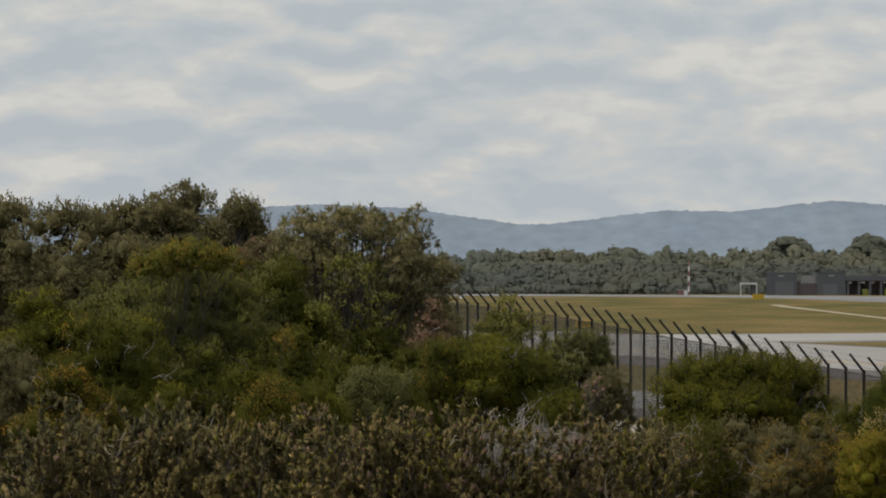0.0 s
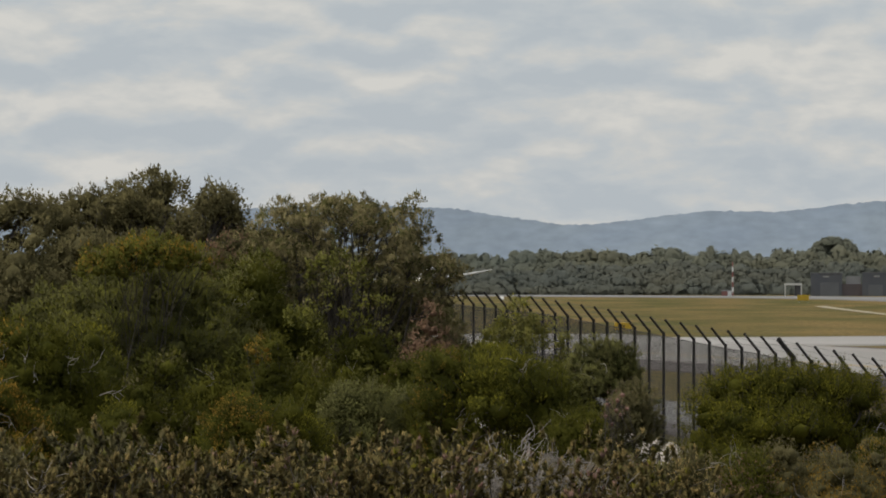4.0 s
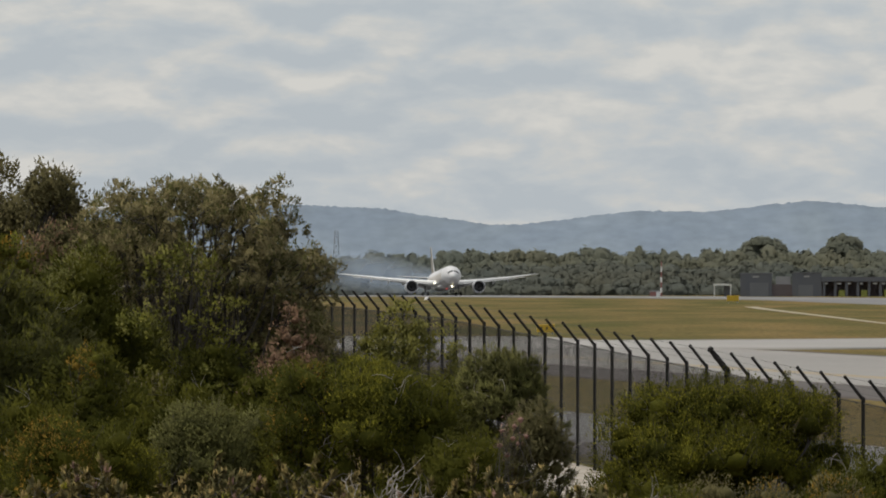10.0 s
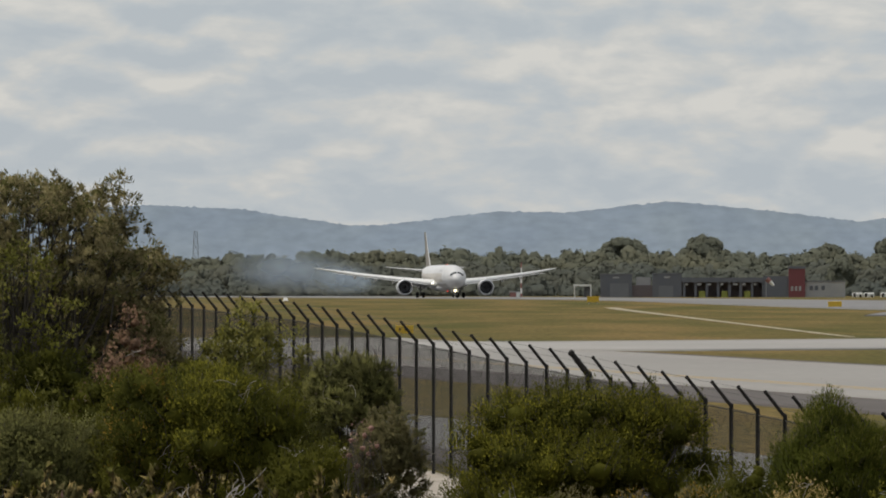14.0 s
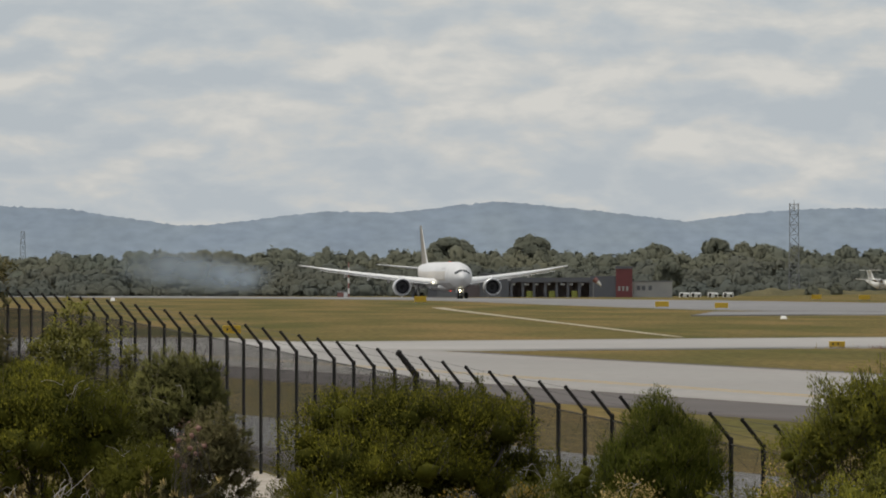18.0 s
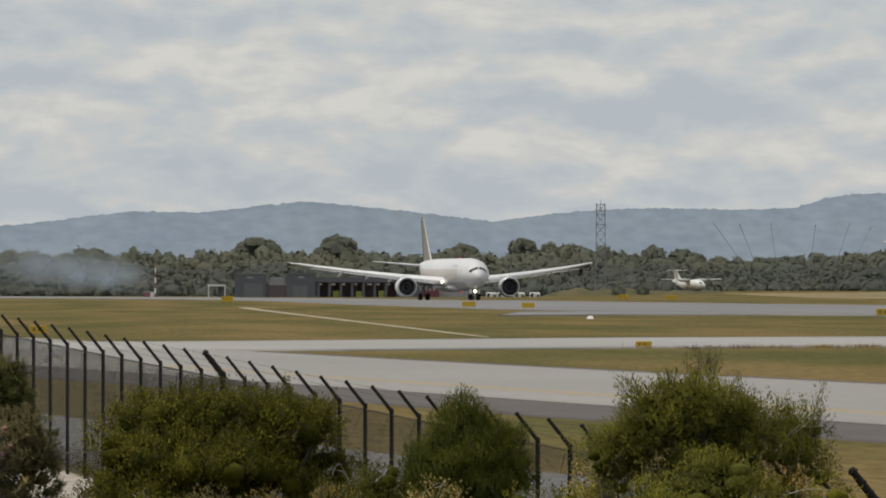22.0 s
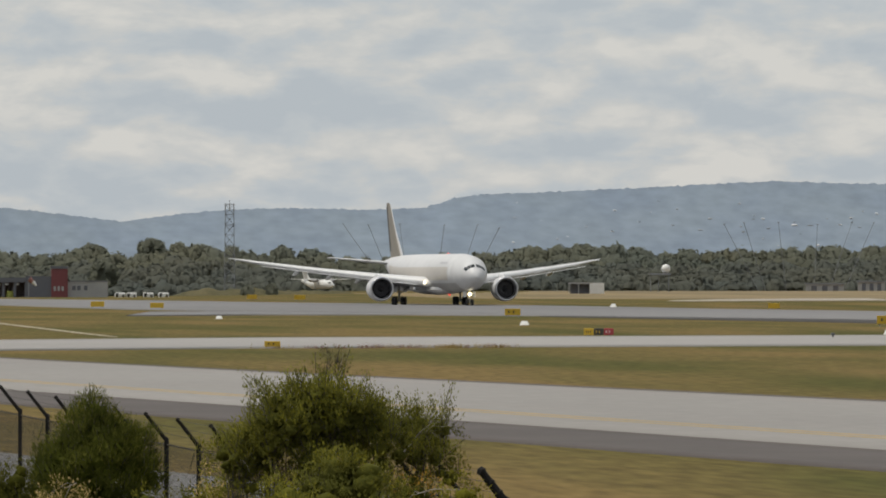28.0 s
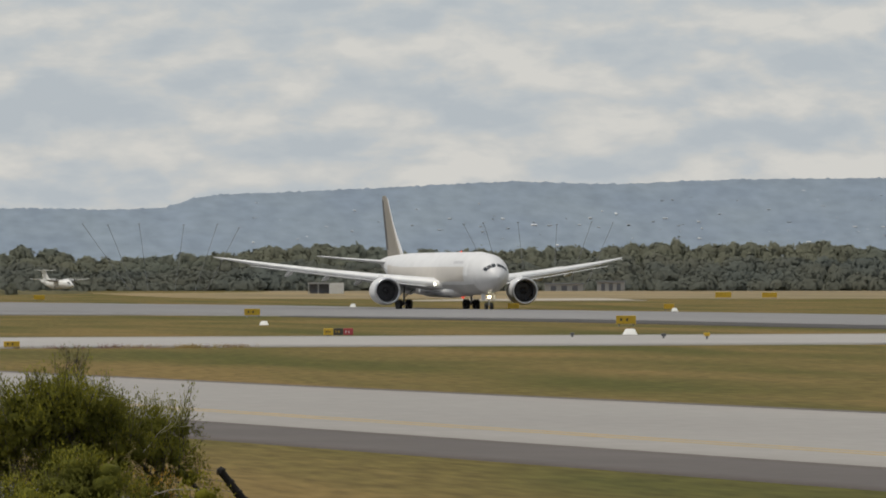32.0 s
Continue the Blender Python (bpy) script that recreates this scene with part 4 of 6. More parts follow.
    S("dome_shrub", "low green shrub behind dry twigs", "bush", 630, 762, 106, mound(1.4, 1.8, 1.2, 8, 36), "green", 40, 170, 7, 0.06, 0.018, 0.6, tips="bright", tip_share=0.4, dead=10, head=0.24)
    S("silver_shrub", "round silver-leaved shrub with dense foliage", "bush", 132, 714, 107, mound(1.35, 1.9, 1.2, 9, 37), "silver", 41, 200, 7, 0.06, 0.02, 0.55, rough=0.12, tips="pale", tip_share=0.75, head=0.22, up=0.5)
    S("silver_shrub", "small silver-leaved shrub with dense foliage", "bush", 235, 720, 109, mound(0.9, 1.9, 0.8, 7, 38), "silver", 42, 200, 7, 0.06, 0.02, 0.55, rough=0.12, tips="pale", tip_share=0.75, head=0.2)
    S("dome_shrub", "low domed green shrub with bright crown", "bush", -88, 738, 104, mound(2.15, 1.9, 1.6, 8, 39), "dome", 43, 180, 7, 0.058, 0.017, 0.5, tips="bright", tip_share=0.3, rough=0.18, head=0.26, up=0.5)
    S("dome_shrub", "ochre-crowned low shrub among green ones", "bush", -135, 734, 103.6, mound(1.3, 1.9, 1.0, 6, 40), "dome", 44, 180, 7, 0.058, 0.017, 0.5, tips="orange", scatter=0.42, head=0.24)
    S("dome_shrub", "small rounded yellow-green shrub", "bush", -430, 752, 103, mound(1.0, 1.8, 0.9, 8, 41), "dome", 45, 180, 7, 0.058, 0.017, 0.5, tips="bright", tip_share=0.5, head=0.22)
    S("dome_shrub", "dark low shrub with olive tips", "bush", -560, 790, 101, mound(1.3, 1.7, 0.9, 8, 42), "green", 46, 150, 7, 0.06, 0.02, 0.5, tips="olive", tip_share=0.5, head=0.24)
    # stiff-leaved thicket
    rs = np.random.RandomState(77)
    i = 0
    tints = ("tips", "lime", "tips", "bright", "tips", "stalk")
    for b in range(-880, 900, 46):
        e = 866 + rs.uniform(-34, 40) + 22 * math.sin(b * 0.017) + (16 if b > 300 else 0) - (30 if i % 7 == 2 else 0)
        banksia("stiff-leaved shrub with pale rosettes on upright stems", b + rs.uniform(-15, 15), e, rs.uniform(88, 93), rs.uniform(0.75, 1.1), 200 + i, tints[i % 6], "dark" if b < -450 else ("olive" if i % 3 == 1 else "banksia"))
        i += 1
    for b in range(-890, 900, 50):
        banksia("low stiff-leaved shrub with dry twigs", b + rs.uniform(-15, 15), 925 + rs.uniform(-30, 25), rs.uniform(83, 87), rs.uniform(0.8, 1.1), 300 + i, tints[(i + 2) % 6], "banksia" if i % 4 else "olive")
        i += 1
    for b, e in ((-700, 832), (-420, 800), (-330, 838), (-60, 826), (160, 820), (330, 822), (560, 836)):
        banksia("taller stiff-leaved shrub with a few bare stems", b, e, 94, 0.6, 700 + b + 900, "lime", "banksia", 0.5)
    for b, e, lf, tp in ((640, 905, "olive", "orange"), (720, 895, "olive", "rust"), (800, 902, "green", "orange"), (870, 890, "olive", "tips"), (950, 900, "olive", "orange"), (1020, 905, "green", "rust")):
        S("coastal_shrub", "low dry brownish shrub with rusty tips", "bush", b, e, 88 + (b % 3), dome(1.0, 1.2, 0.8, 8, b), lf, b + 31, 120, 7, 0.06, 0.02, 0.6, up=0.6, tips=tp, scatter=0.4, dead=22, head=0.17, core=0.4, shoots=0.2, shoot=0.2)
    q = 104 / STEP
    heads = [((u - 712) * q, 0.05 * (k % 3), 5.03 - (v - 504) * q, 0.06, 0.055, 0.075) for k, (u, v) in enumerate(((693, 778), (704, 748), (727, 757), (713, 792), (723, 803), (688, 806), (737, 788), (703, 824), (716, 770)))]
    S("flower_stalk", "dry pinkish flower heads on bare stalks", "plant", 712, 742, 104, heads, "stalk", 62, 300, 7, 0.03, 0.014, 0.7, stems=9, trunk=0.006, twigs=4, head=0.1, core=0.7, shoots=0)
    for b, e in ((370, 874), (420, 862), (470, 858), (520, 862), (570, 868), (620, 880)):
        S("dead_shrub", "leafless tangle of bleached grey twigs", "bush", b, e, 86.5, dome(0.8, 1.3, 0.6, 6, 1300 + b), "banksia", 1500 + b, 12, 3, 0.05, 0.02, 0.8, stems=12, trunk=0.016, twigs=90, dead=60, head=0.16, core=0, bark="dead", stick=1.15)
    # bushes along the fence
    q = 112 / STEP
    broad = [((u - 1105) * q, 0.1 * (u % 3), 4.85 - (v - 504) * q, ru * q, ru * q, rv * q) for u, v, ru, rv in (
        (1000, 742, 62, 60), (1058, 730, 58, 52), (1122, 730, 62, 54), (1180, 750, 52, 50), (1240, 752, 58, 58), (1290, 792, 48, 48), (942, 796, 56, 55), (1100, 812, 165, 62), (905, 835, 40, 40), (1000, 900, 130, 95), (1190, 900, 125, 95), (1095, 1000, 190, 100), (925, 930, 60, 80), (1300, 875, 62, 90))]
    S("dome_shrub", "broad dark green shrub before the fence", "bush", 1105, 684, 112, broad, "green", 52, 190, 7, 0.055, 0.016, 0.6, tips="bright", tip_share=0.42, dead=4, stick=0.6, head=0.27, up=0.5, shoots=0.14, shoot=0.26, rough=0.3)
    S("young_pine", "small dense rounded green pine by the fence", "tree", 1545, 712, 107, [(0, 0, 0.9, 0.98, 0.8, 0.9), (0.0, 0, 1.6, 0.82, 0.7, 0.75), (-0.35, 0, 1.9, 0.4, 0.4, 0.5), (0.3, 0, 2.0, 0.42, 0.4, 0.5), (0, 0, 2.25, 0.3, 0.3, 0.4)], "pine", 53, 300, 9, 0.075, 0.0095, 0.5, up=0.5, rough=0.2, head=0.22, tips="tea", tip_share=0.35, shoots=0.14, shoot=0.18)
    def lobe(u, v, ru, rv, y=0.0):
        """A lobe of the tea tree by bearing and depression steps, for a foot 5.25 m under the eye at 95 m."""
        q = 95 / STEP
        return ((u - 1955) * q, y, 5.25 - (v - 504) * q, ru * q, ru * q * 0.9, rv * q)
    tea = dict(up=0.5, rough=0.35, tips="bright", tip_share=0.6, gap=-0.75, stems=8, trunk=0.02, twigs=120, head=0.17, core=0.5, shoots=0.12, shoot=0.34, stick=0.6)
    S("tea_tree", "wispy green tea tree with feathery upright shoots", "tree", 1955, 668, 95, [lobe(1900, 742, 75, 62), lobe(1965, 726, 62, 58), lobe(2012, 742, 42, 52), lobe(1850, 765, 44, 52), lobe(1940, 800, 90, 50, 0.2), lobe(1965, 700, 26, 30), lobe(2042, 775, 40, 48)], "tea", 54, 240, 8, 0.055, 0.014, 0.5, dead=3, **tea)
    S("tea_tree", "smaller tea tree with two leafy heads", "tree", 2100, 704, 95.6, [lobe(1948, 748, 36, 38), lobe(1985, 775, 32, 42), lobe(1892, 768, 36, 40), lobe(1950, 815, 62, 45), lobe(1990, 840, 50, 50)], "tea", 56, 240, 8, 0.055, 0.014, 0.5, dead=3, **dict(tea, stems=5, twigs=50))
    S("tea_tree", "low tea tree bush with yellow-green shoots", "tree", 1800, 762, 95.2, [lobe(1925, 800, 30, 30), lobe(1965, 815, 44, 45), lobe(1990, 850, 50, 40)], "tea", 57, 240, 8, 0.055, 0.014, 0.5, dead=2, **dict(tea, stems=5, twigs=60))
    S("tea_tree", "slim feathery shoot of a tea tree", "tree", 1962, 624, 95.4, [(0, 0, 1.9, 0.12, 0.14, 0.5), (0.05, 0, 2.2, 0.1, 0.1, 0.3), (-0.08, 0, 2.1, 0.1, 0.1, 0.4)], "olive", 55, 90, 7, 0.055, 0.016, 0.5, up=0.5, gap=-0.3, stems=6, trunk=0.018, head=0.1, core=0, shoots=0.2)
    fence_row = [
        (1010, 848, 104, 0.9, 1.4, "green", "bright"), (1200, 850, 102, 1.0, 1.4, "olive", "orange"),
        (1330, 820, 104, 1.0, 1.5, "green", "olive"), (1400, 800, 106, 1.0, 1.6, "green", "bright"), (1330, 850, 98, 1.2, 1.2, "olive", "orange"),
        (1480, 842, 100, 0.9, 1.4, "green", "tips"), (1640, 845, 102, 0.8, 1.4, "green", "bright"), (1700, 845, 98, 0.8, 1.3, "green", "olive"),
        (1760, 815, 97, 0.9, 1.5, "bright", "tips")]
    low_row = [
        (1880, 812, 93, 0.8, 1.6, "green", "bright"), (1985, 752, 91, 2.6, 1.5, "tea", "bright"), (2110, 812, 92, 1.2, 1.5, "green", "orange"),
        (2190, 835, 91, 0.8, 1.3, "bright", "orange"), (2215, 850, 89, 0.7, 1.2, "flower", "orange"), (1080, 880, 97, 1.6, 1.2, "olive", "orange"),
        (1230, 878, 95, 1.2, 1.1, "olive", "orange"), (1590, 872, 96, 1.2, 1.1, "olive", "tips"), (1850, 862, 89, 1.3, 1.2, "green", "orange"),
        (1460, 874, 95, 1.0, 1.1, "bright", "orange")]
    for j, (b, e, d, w, h, lf, tp) in enumerate(fence_row + low_row):
        S("coastal_shrub", "low coastal shrub with " + {"bright": "yellow-green", "orange": "ochre", "tips": "pale", "rust": "rusty", "olive": "olive"}[tp] + " tips by the fence", "bush", b, e, d, dome(w, h, w * 0.8, 8, 160 + j), lf, 400 + j, 160, 7, 0.055, 0.017, 0.55, up=0.5, tips=tp, tip_share=0.45, dead=5, head=0.2)


build_scrub()


# tall dry weeds along the connector's edge
def weeds():
    rs = np.random.RandomState(3)
    for i in range(18):
        x = rs.uniform(35, 50)
        y = 455.5 + (x - 34.5) * 0.42 - rs.uniform(0, 2.5)
        T = thing("weed_clump", "tall dry brown weeds at the pavement edge", "plant", "dry weed clumps", (x, y, float(ground_z(x, y))))
        n = rs.randint(14, 30)
        P = np.stack([rs.normal(size=n) * 0.6, rs.normal(size=n) * 0.3, np.zeros(n)], -1)
        V, F, _ = leaves(P, np.tile((0.0, 0.0, 1.0), (n, 1)), 5, rs.uniform(0.12, 0.28), 0.03, 0.4, 40 + i, 0.8, 0.06)
        mesh_part("blade", V, F, LEAF["stalk"] if i % 3 == 0 else LEAF["tips"], T)["kind"] = "stuff"


weeds()


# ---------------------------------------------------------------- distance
# distance haze on the hills is painted in as a pale blue base
M["hill"] = surf("haze_blue_hill", (0.192, 0.233, 0.288), 1.0, (0.214, 0.255, 0.298), 0.022, 0.55, (1, 0.002, 2.2), 0.10, 0.24, spec=0.0)
# far leaves are paler and greyer than foliage: haze put into the colour
M["woods"] = surf("haze_pale_tree_leaves", (0.184, 0.202, 0.168), 0.95, (0.222, 0.220, 0.158), 0.02, 0.6, fine=0.25, island=0.06, translucent=0.5, spec=0.0)
M["woods2"] = surf("haze_pale_shrub_leaves", (0.168, 0.186, 0.168), 0.95, (0.200, 0.202, 0.160), 0.02, 0.6, fine=0.25, island=0.06, translucent=0.5, spec=0.0)
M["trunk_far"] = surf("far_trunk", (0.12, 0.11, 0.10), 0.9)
RIDGE = [(-1200, 380), (-600, 372), (0, 376), (340, 365), (500, 372), (560, 382), (690, 400), (740, 401), (880, 384), (950, 376), (1080, 378), (1150, 370), (1255, 358), (1340, 366),
         (1450, 377), (1588, 394), (1700, 379), (1788, 372), (1900, 370), (2015, 373), (2125, 370), (2180, 353), (2225, 347), (2375, 341), (2575, 331), (2740, 322), (2915, 327), (3135, 319), (3403, 318), (4200, 330)]


def build_hills():
    bs = np.arange(-1200, 4200, 6.0)
    crest = np.interp(bs, [r[0] for r in RIDGE], [r[1] for r in RIDGE])
    q = np.stack([bs, bs * 0, bs * 0], -1)
    crest = crest + wob(q, 5, 0.02) * 1.0
    trees = -1.5 * np.abs(wob(q, 6, 0.12)) - 3.0 * np.abs(wob(q, 8, 0.5))
    rows = np.linspace(0, 1, 44)
    V = np.zeros((len(rows), len(bs), 3))
    for j, k in enumerate(rows):
        e = 522 + (crest - 522) * k + trees * (k > 0.99)
        bump = np.array([noise.fractal(Vector((p * 0.011, k * 1.7, 2.0)), 0.7, 2.0, 4) for p in bs])
        d = 4300 + 160 * k + bump * 0.15
        a = (bs - 784) / STEP
        V[j] = np.stack([d * np.sin(a), d * np.cos(a), EYE_H - (e - 504) * d / STEP], -1)
    n, m = len(rows), len(bs)
    i = np.arange(n * m).reshape(n, m)
    f = np.stack([i[:-1, :-1], i[:-1, 1:], i[1:, 1:], i[1:, :-1]], -1).reshape(-1, 4)
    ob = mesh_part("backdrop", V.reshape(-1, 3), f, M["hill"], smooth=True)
    tagged(ob, "forested hill range on the horizon, haze put into its blue-grey colour", "hills", kind="structure")


def shell_leaves(P, faces, n, size, rs):
    """Small leaf sprays lying on the skin of a lumpy crown, a few standing off it."""
    T = P[faces[rs.randint(len(faces), size=n)]]
    w = rs.dirichlet((1, 1, 1), n)[:, :, None]
    p = (T * w).sum(1)
    d = np.cross(T[:, 1] - T[:, 0], T[:, 2] - T[:, 0])
    d /= np.linalg.norm(d, axis=1)[:, None] + 1e-9
    p = p + d * np.abs(rs.normal(size=(n, 1))) * size * 0.45
    u = np.cross(d + rs.normal(size=(n, 3)) * 0.45, rs.normal(size=(n, 3)))
    u /= np.linalg.norm(u, axis=1)[:, None] + 1e-9
    v = np.cross(d, u)
    k = size * rs.uniform(0.5, 1.2, (n, 1))
    return np.stack([p - u * k - v * k * 0.5, p + u * k - v * k * 0.6, p + v * k], 1).reshape(-1, 3)


WOOD_B = [-1300, 340, 420, 480, 560, 640, 700, 830, 860, 1010, 1120, 1230, 1380, 1480, 1520, 1560, 1600, 1680, 1760, 1830, 1880, 1960, 2130, 2200, 2310, 2400, 2500, 2560, 2700, 2850, 3000, 3100, 3170, 3300, 3500, 4200]
WOOD_E = [458, 458, 462, 452, 458, 456, 449, 452, 444, 452, 447, 450, 453, 456, 440, 455, 455, 436, 440, 452, 442, 458, 458, 453, 441, 440, 443, 450, 446, 443, 433, 440, 434, 438, 440, 440]


BALL = bmesh.new()
bmesh.ops.create_icosphere(BALL, subdivisions=2, radius=1.0)
BALL_V = np.array([v.co[:] for v in BALL.verts])
BALL_F = np.array([[v.index for v in f.verts] for f in BALL.faces])
BALL.free()


def blob(c, r, rs):
    """A lumpy rounded head of foliage."""
    jig = 1 + 0.3 * wob(BALL_V + rs.uniform(0, 9, 3), 3, 2.2)[:, None] + 0.08 * rs.uniform(-1, 1, (len(BALL_V), 1))
    return BALL_V * jig * r + c


def facing(P, c):
    """Soft shading normals of a far crown: outward from its heart, tilted up and forward."""
    g = P - c
    g = g / (np.linalg.norm(g, axis=1)[:, None] + 1e-9)
    return g * 0.34 + np.array((-0.15, -0.4, 0.6))


def smooth_normals(ob, nrm):
    nrm = nrm / (np.linalg.norm(nrm, axis=1)[:, None] + 1e-9)
    at = ob.data.attributes.new("custom_normal", "FLOAT_VECTOR", "POINT")
    at.data.foreach_set("vector", nrm.astype(np.float32).ravel())


def woods(name, d, drop, seed, gap, label, mat):
    """A belt of overlapping crowns, stacked like a slope of canopy from the ground to the tree tops."""
    rs = np.random.RandomState(seed)
    V, F, N3, Q = [], [], [], []
    b = -1300.0
    while b < 4200:
        for row in range(4):
            k = (0.82, 0.62, 0.40, 0.16)[row] + rs.uniform(-0.06, 0.06)
            dist = d + 45 - row * 22 + rs.uniform(-8, 8)
            q = b + rs.uniform(-0.4, 0.4) * gap
            a = aim(q, 504, dist)
            g = float(ground_z(a.x, a.y))
            top = aim(q, float(np.interp(q, WOOD_B, WOOD_E)) + drop - 4 + abs(rs.normal()) * 5, dist).z
            h = max(top - g, 3.0)
            w = rs.uniform(1.8, 5.6)
            rr = np.array((w, w * 0.8, h * rs.uniform(0.14, 0.27)))
            c = np.array((a.x, a.y, g + h * k))
            P = blob(c, rr * 0.92, rs)
            F.append(BALL_F + len(V) * len(BALL_V))
            V.append(P)
            N3.append(facing(P, c))
            p = shell_leaves(P, BALL_F, 76, 1.15, rs)
            Q.append((p, facing(p.reshape(-1, 3, 3).mean(1), c)))
        b += gap * rs.uniform(0.6, 1.4)
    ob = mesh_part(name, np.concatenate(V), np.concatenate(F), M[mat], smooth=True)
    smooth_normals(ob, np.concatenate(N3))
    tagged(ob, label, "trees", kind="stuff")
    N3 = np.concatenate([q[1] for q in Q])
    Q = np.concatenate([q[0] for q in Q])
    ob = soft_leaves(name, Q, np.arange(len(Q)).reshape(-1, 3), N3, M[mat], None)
    tagged(ob, "loose outer leaves of the " + label, "trees", kind="stuff")


def far_tree(b, e_top, width, d, seed, label, leaf="woods", flat=0.4):
    a = aim(b, 504, d)
    g = float(ground_z(a.x, a.y))
    h = aim(b, e_top, d).z - g
    w = width * d / STEP
    T = thing("tree", label, "tree", at=(a.x, a.y, g))
    rs = np.random.RandomState(seed)
    V, B, lines = [], [], []
    for j in range(30):
        q = rs.uniform(-1, 1) * (0.95 if j < 22 else 0.6)
        rise = math.sqrt(1 - q * q)
        z = h * (1 - flat) + h * flat * rise * (rs.uniform(0.72, 0.92) if j < 16 else rs.uniform(0.0, 0.7))
        c = np.array((q * w * 0.43, rs.normal() * w * 0.14, z - h * 0.04))
        size = np.array((w * rs.uniform(0.12, 0.19), w * 0.15, h * flat * rs.uniform(0.16, 0.26)))
        B.append(blob(c, size * 0.95, rs))
        p = shell_leaves(B[-1], BALL_F, 170, 0.7, rs)
        heart = np.array((0, 0, h * (1 - flat * 0.6)))
        V.append((p, facing(p.reshape(-1, 3, 3).mean(1), heart)))
        if j % 3 == 0:
            lines.append(limb((0, 0, h * 0.35), c, 0.22, 0.05, rs, 5))
    lines.append(limb((0, 0, -0.3), (rs.normal() * 0.3, 0, h * 0.6), 0.45, 0.25, rs, 6, 0.03))
    N3 = np.concatenate([q[1] for q in V])
    V = np.concatenate([q[0] for q in V])
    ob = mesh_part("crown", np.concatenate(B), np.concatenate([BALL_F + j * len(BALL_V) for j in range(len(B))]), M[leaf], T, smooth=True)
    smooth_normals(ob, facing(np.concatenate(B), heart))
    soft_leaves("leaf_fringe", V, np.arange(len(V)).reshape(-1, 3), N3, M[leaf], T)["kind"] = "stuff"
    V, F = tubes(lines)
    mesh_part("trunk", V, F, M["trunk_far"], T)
    return T


build_hills()
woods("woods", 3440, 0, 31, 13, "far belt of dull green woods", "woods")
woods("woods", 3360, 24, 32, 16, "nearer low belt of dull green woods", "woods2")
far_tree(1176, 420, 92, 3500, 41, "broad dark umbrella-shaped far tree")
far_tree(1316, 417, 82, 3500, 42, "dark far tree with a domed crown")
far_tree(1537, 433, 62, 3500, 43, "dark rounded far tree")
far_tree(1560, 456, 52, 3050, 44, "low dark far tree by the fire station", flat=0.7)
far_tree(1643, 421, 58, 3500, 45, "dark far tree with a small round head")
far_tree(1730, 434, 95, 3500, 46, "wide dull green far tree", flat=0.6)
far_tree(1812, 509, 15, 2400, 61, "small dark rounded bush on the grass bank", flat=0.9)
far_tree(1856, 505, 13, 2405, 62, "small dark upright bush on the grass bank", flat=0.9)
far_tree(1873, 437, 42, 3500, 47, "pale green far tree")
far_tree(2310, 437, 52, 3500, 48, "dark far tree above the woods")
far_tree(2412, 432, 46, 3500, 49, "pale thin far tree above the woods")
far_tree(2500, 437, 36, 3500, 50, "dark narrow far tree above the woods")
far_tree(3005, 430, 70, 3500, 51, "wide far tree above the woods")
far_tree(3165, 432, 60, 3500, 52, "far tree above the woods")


# houses dotted over the far slope
def hillside_houses():
    rs = np.random.RandomState(12)
    bm = box(-4, 4, 0, 6, -1.5, 1.2)
    for v in [bm.verts.new(q) for q in ((-4.3, -0.3, 1.2), (4.3, -0.3, 1.2), (3.2, 3, 3.2), (-3.2, 3, 3.2))]:
        pass
    bm.verts.ensure_lookup_table()
    bm.faces.new(bm.verts[-4:])
    me = bpy.data.meshes.new("house")
    bm.to_mesh(me)
    bm.free()
    M["house"] = surf("pale_house_wall", (0.44, 0.44, 0.45), 0.8, (0.34, 0.35, 0.37), 0.1, 0.5, rand=0.5)
    me.materials.append(M["house"])
    for i in range(84):
        b = rs.uniform(2280, 3460)
        crest = float(np.interp(b, [q[0] for q in RIDGE], [q[1] for q in RIDGE]))
        e = crest + 12 + (436 - crest - 12) * rs.uniform(0, 1) ** 0.7
        k = (522 - e) / (522 - crest)
        a = aim(b, e, 4300 + 160 * k)
        s = rs.uniform(0.1, 0.36)
        T = thing("hill_house", "tiny pale house on the wooded hillside", "house", "hillside houses", tuple(a))
        ob = shared("wall", me, Matrix.Diagonal((s * rs.uniform(0.5, 1.2), 1, s * rs.uniform(0.6, 1.1), 1)), T)


hillside_houses()


# ---------------------------------------------------------------- airliner
M["white"] = surf("white_aircraft_paint", (0.63, 0.63, 0.635), 0.5, (0.57, 0.57, 0.575), 0.5, 0.5, coat=0.05)
M["belly"] = surf("shade_grey_belly", (0.40, 0.39, 0.38), 0.45, (0.34, 0.335, 0.33), 0.5, 0.5)
M["belt"] = surf("warm_grey_belt_paint", (0.50, 0.465, 0.42), 0.4, (0.46, 0.43, 0.39), 0.6, 0.4)
M["gold"] = surf("gold_fin_paint", (0.225, 0.198, 0.160), 0.45, (0.19, 0.17, 0.14), 0.4, 0.4)
M["navy"] = surf("dark_fin_paint", (0.035, 0.034, 0.036), 0.5, (0.05, 0.048, 0.05), 0.4, 0.4)
M["wing_grey"] = surf("pale_grey_wing_paint", (0.70, 0.70, 0.70), 0.4, (0.64, 0.64, 0.64), 0.6, 0.4)
M["lip"] = surf("bare_metal_intake_lip", (0.68, 0.68, 0.70), 0.3, metal=0.9)
M["fan"] = surf("dark_fan_blades", (0.018, 0.018, 0.02), 0.6, (0.03, 0.03, 0.032), 3.0)
